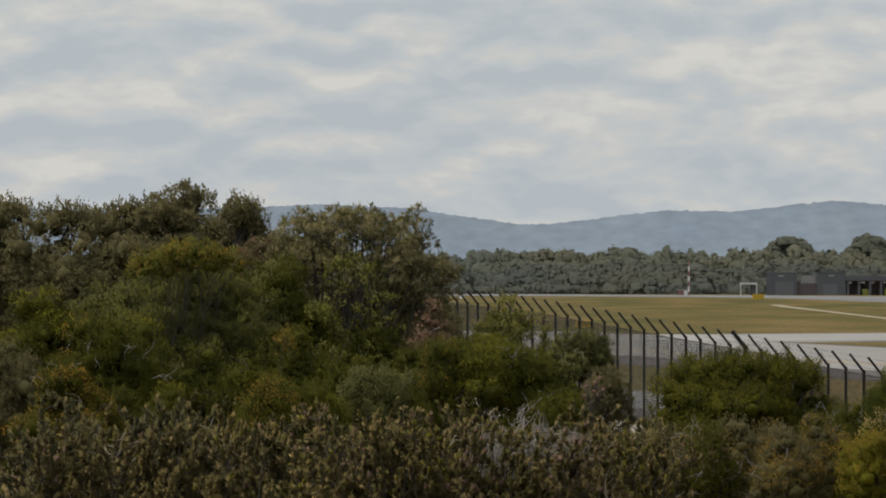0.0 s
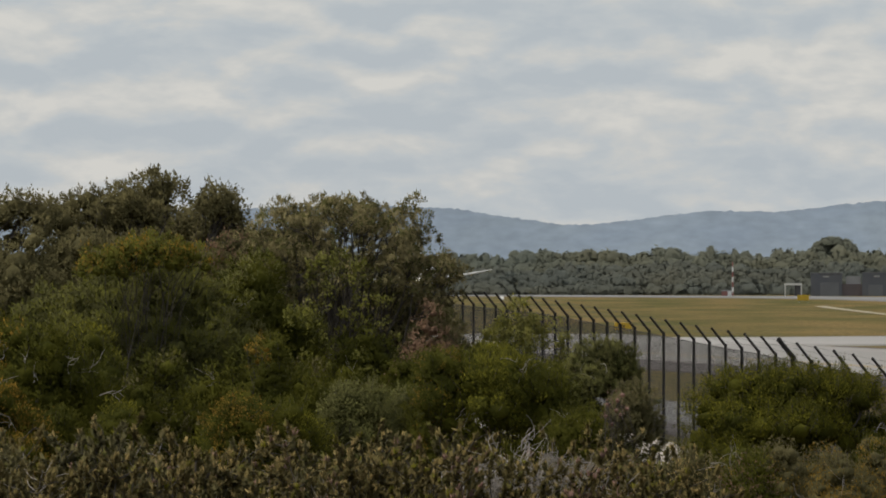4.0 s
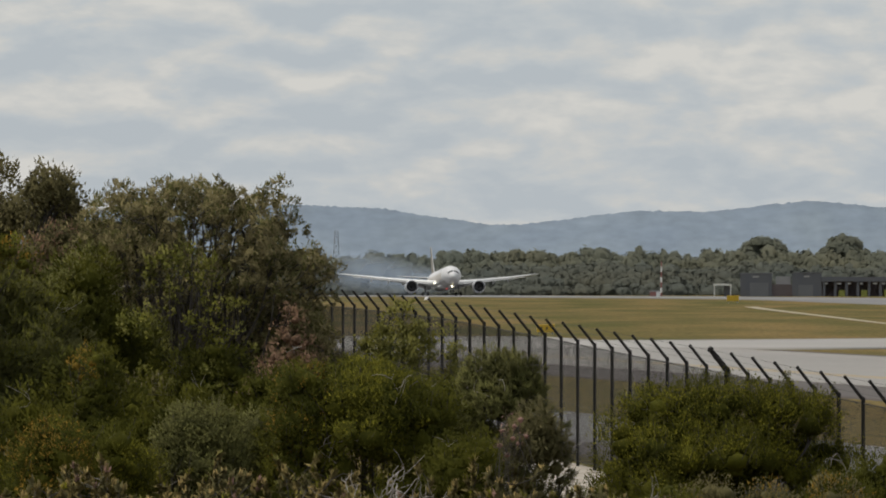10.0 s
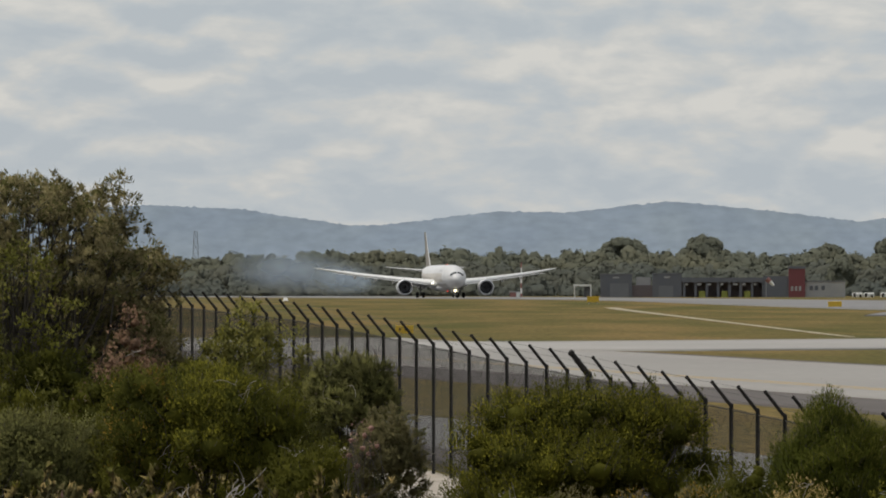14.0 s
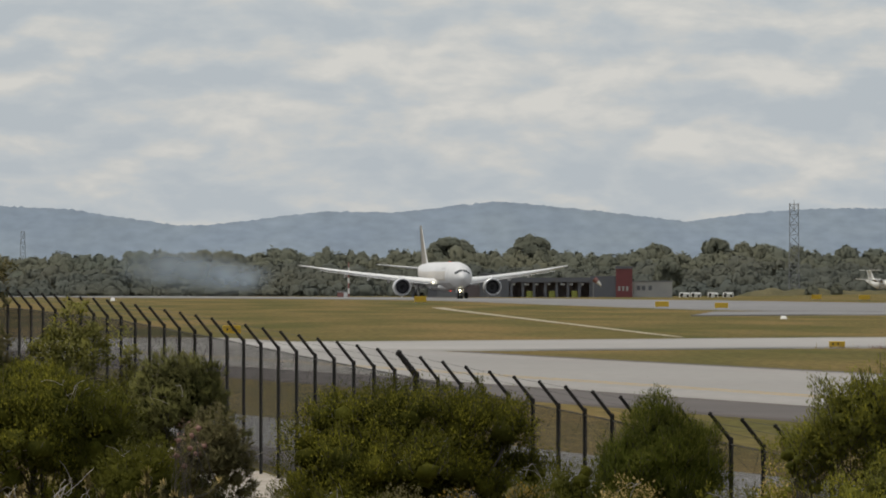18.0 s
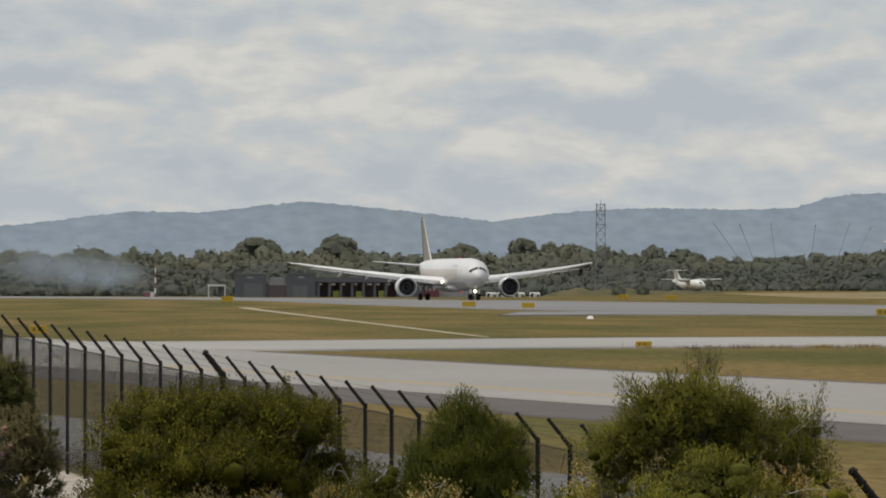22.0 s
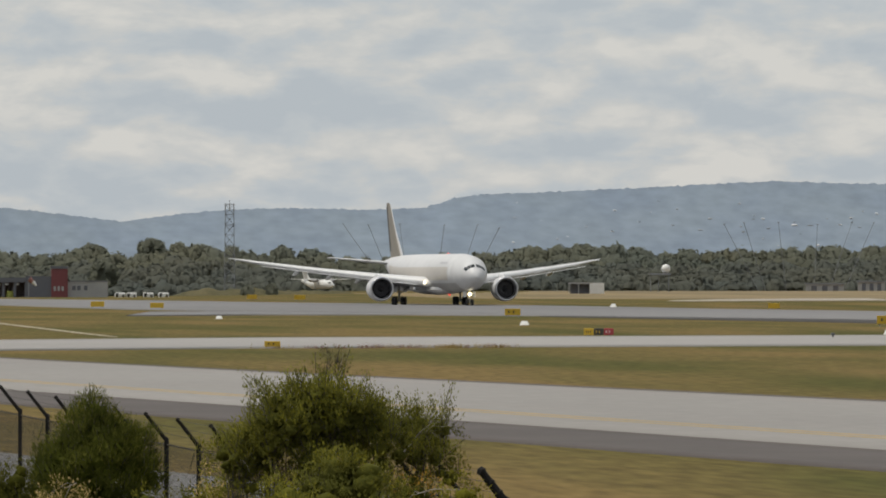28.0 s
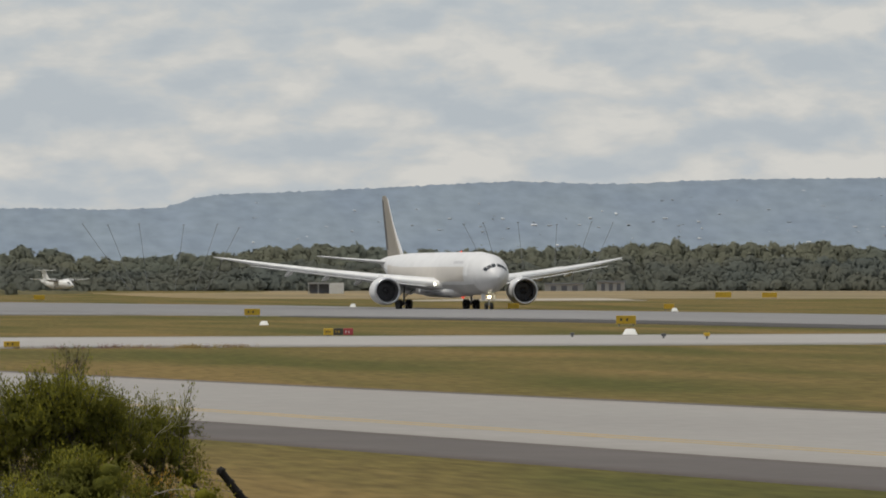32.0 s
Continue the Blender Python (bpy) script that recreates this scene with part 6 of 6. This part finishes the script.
def red_mast():
    s = Site("approach_mast", "slim red and white banded mast", "mast", 993, 2100)
    n = 7
    for i in range(n):
        e0, e1 = 529 - i * 9.2, 529 - (i + 1) * 9.2
        s.rod("band", 993, e0, 993, e1, 0.26 - 0.015 * i, "mast_red" if i % 2 == 0 else "marker")
    h = Site("equipment_hut", "small pink and white equipment hut", "hut", 982, 2095)
    h.box("wall", 973, 984, 518, 531, 0, 2, "mast_red", bevel=0.05)
    h.box("wall", 984, 991, 517, 531, 0, 2, "marker", bevel=0.05)
    h.box("roof", 972.5, 991.5, 516, 517.6, -0.15, 2.15, "pale_wall")


def leaning_masts(tops, feet, e):
    for b0, b1, e0 in zip(tops, feet, e):
        s = Site("slanted_pole", "thin tall pole leaning outward above the woods", "pole", b1, 3150, "slanted poles")
        s.rod("shaft", b1, 518, b0, e0, 0.09, "steel", r1=0.09)
        s.rod("head", b0 - 2, e0, b0 + 2, e0 - 0.6, 0.14, "steel")


def taxi_sign(x, y, w, h, faces=("sign_yellow",), label="yellow airfield guidance sign on short legs", bars=2, rz=None):
    g = float(ground_z(x, y))
    ang = -math.degrees(math.atan2(x, y)) if rz is None else rz
    T = thing("guidance_sign", label, "sign", "airfield guidance signs", (x, y, g), ang)
    leg = h * 0.25
    x0 = -w / 2
    each = w / len(faces)
    for f in faces:
        p = part("panel", box(x0, x0 + each - 0.02, 0, 0.22, leg, h, 0.025), M[f], T)
        nb = (bars if y < 900 else 0) if f == "sign_yellow" else 2
        for i in range(nb):
            bx = x0 + each * (0.2 + 0.6 * i / max(nb, 1))
            part("bar", box(bx, bx + each * 0.1, -0.008, 0.0, leg + (h - leg) * 0.34, leg + (h - leg) * 0.66), M["sign_black" if f == "sign_yellow" else ("sign_yellow" if f == "sign_black" else "marker")], p)
        x0 += each
    for q in (-0.36, 0.36):
        part("leg", rod((w * q, 0.11, -0.1), (w * q, 0.11, leg + 0.05), 0.05), M["steel"], T)
    return T


def gable_marker(x, y, w, h):
    g = float(ground_z(x, y))
    T = thing("gable_marker", "white gable-shaped marker board on the grass", "marker", "white gable markers", (x, y, g), -math.degrees(math.atan2(x, y)))
    for s in (-1, 1):
        bm = bmesh.new()
        q = [(-w / 2, s * w * 0.35, 0.0), (w / 2, s * w * 0.35, 0.0), (w * 0.3, 0, h), (-w * 0.3, 0, h)]
        f = bm.faces.new([bm.verts.new(v) for v in q])
        r = bmesh.ops.extrude_face_region(bm, geom=[f])
        bmesh.ops.translate(bm, verts=[v for v in r["geom"] if isinstance(v, bmesh.types.BMVert)], vec=(0, s * 0.04, 0.03))
        part("board", bm, M["marker"], T)


def edge_light(x, y, h, mat, label):
    T = thing("guard_light", label, "light", at=(x, y, float(ground_z(x, y))))
    part("stem", rod((0, 0, 0), (0, 0, h * 0.6), 0.06), M["steel_dark"], T)
    part("head", box(-h * 0.4, h * 0.4, -0.1, 0.1, h * 0.55, h, 0.04), M[mat], T)


def parked_plane():
    s = Site("turboprop", "small white high-wing turboprop with a T-tail parked beyond the runway", "airplane", 1939, 2500)
    turn = pose(0, 0, 0, 0, 0, -52)

    def swing(V):
        return [tuple(turn @ Vector(v)) for v in V]
    zc = s.h(504)
    # the nose points right and a little towards the runway
    V, F = loft([(-7.4, -0.3, 0.05, 0.05), (-7.0, -0.25, 0.7, 0.7), (-5.4, 0, 1.35, 1.4), (3.0, 0.1, 1.4, 1.5), (6.5, 0.7, 0.75, 0.85), (9.0, 1.2, 0.1, 0.2)], 20)
    body = mesh_part("fuselage", swing([(-y, x, z + zc) for x, y, z in V]), F, M["marker"], s.T, smooth=True)
    for side in (-1, 1):
        V, F = airfoil([(side * 0.8, 0, 2.6, zc + 1.45, 0.14), (side * 12.0, 0.5, 1.6, zc + 1.75, 0.12)], 0)
        mesh_part("wing", swing([(-y + 1.6, x, z) for x, y, z in V]), F, M["marker"], s.T, smooth=True)
        V, F = loft([(-3.0, 0, 0.2, 0.2), (-2.6, 0, 0.5, 0.55), (0.6, 0.1, 0.5, 0.55), (2.6, 0.2, 0.15, 0.15)], 12)
        n = mesh_part("engine", swing([(-y + 0.8, x + side * 3.6, z + zc + 1.3) for x, y, z in V]), F, M["pale_wall"], s.T, smooth=True)
        bm = bmesh.new()
        for k in range(4):
            a = math.pi / 2 * k + 0.4
            add_rod(bm, turn @ Vector((3.85, side * 3.6, zc + 1.3)), turn @ Vector((3.85, side * 3.6 + 1.7 * math.cos(a), zc + 1.3 + 1.7 * math.sin(a))), 0.1, 0.06, 6)
        part("propeller", bm, M["sign_black"], n)
        V, F = airfoil([(side * 0.05, 0, 1.9, zc + 4.5, 0.1), (side * 4.2, 0.3, 1.2, zc + 4.55, 0.1)], 0)
        mesh_part("tailplane", swing([(-y - 6.4, x, z) for x, y, z in V]), F, M["marker"], s.T, smooth=True)
        part("main_wheel", rod(turn @ Vector((-0.4, side * 2.0 - 0.2, 0.45)), turn @ Vector((-0.4, side * 2.0 + 0.2, 0.45)), 0.45, n=14), M["sign_black"], s.T)
        part("main_leg", rod(turn @ Vector((-0.4, side * 2.0, 0.45)), turn @ Vector((-0.2, side * 1.2, zc - 0.6)), 0.14), M["steel"], s.T)
    V, F = airfoil([(zc + 1.0, 4.0, 3.6, 0, 0.1), (zc + 4.55, 6.6, 2.0, 0, 0.1)], 0)
    mesh_part("fin", swing([(-y, c, z) for z, y, c in V]), F, M["marker"], s.T, smooth=True)
    part("nose_wheel", rod(turn @ Vector((5.6, -0.2, 0.35)), turn @ Vector((5.6, 0.2, 0.35)), 0.35, n=12), M["sign_black"], s.T)
    part("nose_leg", rod(turn @ Vector((5.6, 0, 0.35)), turn @ Vector((5.6, 0, zc - 1.0)), 0.1), M["steel"], s.T)
    for side in (-1, 1):
        V, F = loft([(-0.5, 0, 0.3, 0.22), (0.5, 0, 0.42, 0.3)], 8)
        mesh_part("cockpit_window", swing([(-y + 6.3, x * 0.5 + side * 0.72, z + zc + 0.55) for x, y, z in V]), F, M["cockpit_far"], body)


def grass_bank(b0, b1, e_top, d, seed, label):
    """A long low mound of rough grass."""
    rs = np.random.RandomState(seed)
    n, m = 70, 9
    V = []
    for i in range(n):
        b = b0 + (b1 - b0) * i / (n - 1)
        a0 = aim(b, 504, d)
        g = float(ground_z(a0.x, a0.y))
        hgt = (aim(b, e_top, d).z - g) * min(1, 4 * i / n, 4 * (n - 1 - i) / n) ** 0.6 * (0.8 + 0.2 * math.sin(i * 0.37 + seed) * math.cos(i * 0.13))
        for j in range(m):
            q = j / (m - 1)
            a = aim(b, 504, d - 14 + 28 * q)
            V.append((a.x, a.y, g - 0.2 + (hgt + 0.2) * math.sin(math.pi * q) ** 0.8 + rs.uniform(-0.1, 0.1)))
    i = np.arange(n * m).reshape(n, m)
    f = np.stack([i[:-1, :-1], i[:-1, 1:], i[1:, 1:], i[1:, :-1]], -1).reshape(-1, 4)
    tagged(mesh_part("grass_bank", V, f, M["rough"], smooth=True), label, "bank", kind="structure")


def low_sheds():
    """Long pale roofs that show between the far trees."""
    for b0, b1, e0, e1, mat in ((2800, 2868, 501, 508, "pale_wall"), (2892, 2941, 497, 503, "pale_wall")):
        q = Site("low_shed", "long low pale shed in front of the far woods", "shed", (b0 + b1) / 2, 3080, "low sheds")
        q.box("wall", b0, b1, e0 + 2.5, 530, 0, 6, mat)
        q.box("roof", b0 - 2, b1 + 2, e0, e0 + 2.5, -0.6, 6.6, "steel")
        for k in range(3):
            b = b0 + (b1 - b0) * (0.15 + 0.28 * k)
            q.box("bay_door", b, b + (b1 - b0) * 0.14, e0 + 5, 530, -0.06, 0.02, "dark_clad")


def small_buildings():
    s = Site("hut", "white flat-roofed hut with an open dark bay", "hut", 2412, 2300)
    s.box("wall", 2418, 2444, 501, 520, 0, 4, "marker", bevel=0.05)
    s.box("bay_roof", 2380, 2419, 500, 503, 0, 4, "pale_wall")
    s.box("bay_back", 2384, 2418, 503, 520, 3, 4, "dark_clad")
    for b in (2381, 2398):
        s.box("post", b, b + 1.5, 503, 520, 0, 0.3, "pale_wall")
    r = Site("radome", "white radar dome on a steel platform", "radar", 2553, 2600)
    bm = bmesh.new()
    bmesh.ops.create_uvsphere(bm, u_segments=20, v_segments=14, radius=8.0 * r.k, matrix=Matrix.Translation((0, 0, r.h(476))))
    part("dome", bm, M["marker"], r.T, smooth=True)
    r.box("platform", 2523, 2562, 484, 487, -1.5, 1.5, "steel")
    for b in (2526, 2540, 2558):
        r.rod("leg", b, 487, b, 520, 0.14, "steel")


fire_station()
red_mast()
lattice("lattice_tower", "tall grey lattice communications tower", 1781, 362, 530, 15, 18, 2600, "steel")
lattice("pylon", "distant hazy lattice pylon above the woods", 417, 410, 540, 6, 16, 3700, "steel", 6, False)
leaning_masts([1982, 2027, 2082, 2161, 2220, 2258], [2068, 2075, 2098, 2145, 2180, 2200], [397, 399, 397, 399, 398, 404])
leaning_masts([2656, 2691, 2752, 2821, 2882, 2920], [2718, 2730, 2766, 2815, 2840, 2868], [397, 395, 394, 398, 394, 395])
parked_plane()
grass_bank(1680, 1900, 509, 2420, 4, "low rough grass bank beyond the runway")
grass_bank(1850, 2000, 513, 2440, 6, "low grassy mound before the parked turboprop")
small_buildings()
low_sheds()
for x, y, w, h in ((31.4, 1308, 2.0, 1.25), (62.3, 1141, 2.0, 1.0), (68.9, 1109, 1.9, 0.95), (92.7, 863, 1.75, 0.95), (35.1, 457, 0.95, 0.42), (106.6, 685.6, 1.75, 0.95),
                   (170.4, 1058, 1.4, 0.9), (113.5, 1530, 1.9, 1.1), (118, 1470, 2.1, 1.1), (152.5, 1082, 1.6, 0.95), (276, 1642, 3.4, 1.5), (289, 1660, 3.2, 1.4), (0.1, 569, 1.3, 0.75)):
    taxi_sign(x, y, w, h)
taxi_sign(65.5, 553, 2.1, 0.62, ("sign_yellow", "sign_black", "sign_red"), "yellow, black and red taxiway holding sign", 3)
for x, y, w, h in ((77, 707, 0.85, 0.36), (89.7, 575, 1.1, 0.42), (138.7, 1153, 1.0, 0.55), (57.9, 827, 0.75, 0.32), (-22, 1480, 1.0, 0.6), (165, 1020, 0.9, 0.45)):
    gable_marker(x, y, w, h)
edge_light(80.5, 542, 0.36, "steel_dark", "dark runway guard light on a stem")
edge_light(84.5, 527, 0.42, "steel_dark", "dark runway guard light on a stem")
edge_light(86.3, 520, 0.5, "sign_yellow", "yellow painted edge light post")
strip("gravel_path", [(29.5, 1158), (30.6, 860), (31.4, 556)], [(31.3, 1158), (31.5, 860), (31.8, 556)], M["white_line"], "pale narrow track across the grass", 0.05, 40)
strip("gravel_patch", [(184, 1446), (196, 1440), (214, 1452), (232, 1466)], [(194, 1510), (214, 1600), (250, 1720), (268, 1760)], M["sand"], "pale gravel patch beyond the runway", 0.1, 40)


# ---------------------------------------------------------------- tyre smoke
def smoke_mat(amount):
    m = bpy.data.materials.new("thin_tyre_smoke")
    m.use_nodes = True
    nt = m.node_tree
    N, L = nt.nodes.new, nt.links.new
    nt.nodes.remove(nt.nodes["Principled BSDF"])
    out = nt.nodes["Material Output"]
    tc, sep, no = N("ShaderNodeTexCoord"), N("ShaderNodeSeparateXYZ"), N("ShaderNodeTexNoise")
    comb, ln, ramp, mul = N("ShaderNodeCombineXYZ"), N("ShaderNodeVectorMath"), N("ShaderNodeMapRange"), N("ShaderNodeMath")
    tr, df, mx = N("ShaderNodeBsdfTransparent"), N("ShaderNodeBsdfDiffuse"), N("ShaderNodeMixShader")
    df.inputs["Color"].default_value = (0.70, 0.81, 0.96, 1)
    L(tc.outputs["Object"], sep.inputs[0])
    L(sep.outputs[0], comb.inputs[0])
    L(sep.outputs[2], comb.inputs[2])
    ln.operation = "LENGTH"
    L(comb.outputs[0], ln.inputs[0])
    ramp.interpolation_type = "SMOOTHERSTEP"
    ramp.inputs[1].default_value, ramp.inputs[2].default_value = 0.0, 0.93
    ramp.inputs[3].default_value, ramp.inputs[4].default_value = 1.0, 0.0
    L(ln.outputs["Value"], ramp.inputs[0])
    no.inputs["Scale"].default_value, no.inputs["Detail"].default_value = 1.1, 2
    L(tc.outputs["Object"], no.inputs["Vector"])
    mul.operation = "MULTIPLY"
    L(ramp.outputs[0], mul.inputs[0])
    m2 = N("ShaderNodeMath")
    m2.operation = "MULTIPLY"
    m2.inputs[1].default_value = amount * 2.6
    L(no.outputs[0], m2.inputs[0])
    L(m2.outputs[0], mul.inputs[1])
    L(mul.outputs[0], mx.inputs[0])
    L(tr.outputs[0], mx.inputs[1])
    L(df.outputs[0], mx.inputs[2])
    L(mx.outputs[0], out.inputs[0])
    return m


M["smoke"] = smoke_mat(0.31)
SMOKE = []


def tyre_smoke():
    rs = np.random.RandomState(5)
    me = mesh_from("smoke_puff", BALL_V, BALL_F[BALL_V[BALL_F][:, :, 1].mean(1) < 0.02])
    me.materials.append(M["smoke"])
    me.polygons.foreach_set("use_smooth", np.ones(len(me.polygons), dtype=bool))
    # bearing at 9 s and at 23 s, height, half width, half height
    for b9, b23, h, rx, rz in ((450, 850, 7.0, 20, 10), (490, 920, 6.0, 17, 9), (415, 800, 8.5, 20, 9.5), (530, 965, 4.5, 14, 7.0), (560, 880, 4.5, 9, 6.0), (585, 930, 3.5, 7, 4.5)):
        ob = new("smoke_puff", me)
        ob.scale = (rx, 2.5, rz)
        tagged(ob, "thin bluish white puff of tyre smoke drifting off", "smoke", "tyre smoke puffs")
        rows = []
        for t, z in ((0, -14.0), (7.4, -14.0), (8.6, h * 0.6), (11, h), (16, h + 0.5), (23, h + 1.5), (32, h + 3)):
            b = b9 + (b23 - b9) * (max(t, 8) - 9) / 14.0
            a = aim(b, 504, 2520)
            rows.append((t, pose(a.x, a.y, z, 0, 0, -math.degrees((b - 784) / STEP))))
        SMOKE.append((ob, rows))


tyre_smoke()


# ---------------------------------------------------------------- what moves
def motions():
    walk(PLANE, [(t, pose(x, y, z + 0.05, HEAD_PITCH(t), BANK(t), 6.6)) for t, x, y, z in [
        (0, -118.00, 3900.00, 8.00),
        (3, -87.50, 3445.00, 2.10),
        (3.4, -83.50, 3369.30, 1.80),
        (5.5, -65.28, 2956.90, 1.99),
        (6, -60.39, 2879.64, 1.89),
        (7, -53.74, 2718.45, 1.30),
        (8, -45.08, 2560.15, 1.07),
        (8.5, -41.09, 2494.05, 0.85),
        (9.5, -32.94, 2372.16, 0.30),
        (10.5, -24.27, 2248.76, 0.33),
        (11.5, -14.58, 2106.86, 0.37),
        (13, 0.49, 1963.00, 0.40),
        (13.5, 5.21, 1938.58, 0.42),
        (14, 10.28, 1914.14, 0.43),
        (14.5, 14.81, 1889.69, 0.45),
        (16.5, 33.26, 1791.77, 0.52),
        (17, 38.33, 1767.24, 0.54),
        (17.5, 42.32, 1742.73, 0.56),
        (18, 47.18, 1718.18, 0.58),
        (18.5, 51.50, 1693.62, 0.60),
        (19, 56.33, 1669.04, 0.60),
        (19.5, 60.34, 1641.13, 0.61),
        (20, 64.70, 1613.19, 0.62),
        (20.5, 68.54, 1585.25, 0.62),
        (21, 72.37, 1557.30, 0.63),
        (21.5, 76.03, 1529.34, 0.63),
        (22, 79.99, 1501.35, 0.64),
        (22.5, 82.92, 1473.40, 0.65),
        (23, 86.95, 1445.37, 0.65),
        (23.5, 90.31, 1423.11, 0.63),
        (24, 94.21, 1400.81, 0.61),
        (24.5, 97.55, 1378.53, 0.59),
        (25, 101.19, 1356.20, 0.57),
        (25.5, 104.73, 1333.87, 0.55),
        (27.5, 117.61, 1244.42, 0.47),
        (28, 120.55, 1222.03, 0.44),
        (28.5, 123.44, 1202.65, 0.40),
        (29, 126.56, 1183.21, 0.36),
        (29.5, 129.63, 1168.63, 0.33),
        (30, 133.09, 1153.98, 0.30),
        (30.5, 136.29, 1139.34, 0.27),
        (31, 139.87, 1124.63, 0.24),
        (31.5, 143.05, 1109.94, 0.21),
        (32, 146.25, 1095.23, 0.20),
    ]])
    for ob, rows in SMOKE:
        walk(ob, rows)


def HEAD_PITCH(t):
    # nose up until the nose wheel comes down
    return float(np.interp(t, [0, 7, 8.2, 10.5, 11.5, 32], [-3.5, -4.0, -4.0, -2.0, 0, 0]))


def BANK(t):
    # one wing held low until the wheels touch
    return float(np.interp(t, [0, 6, 7, 8.2, 9, 32], [-3.5, -3.5, -2.2, -0.8, 0, 0]))


motions()
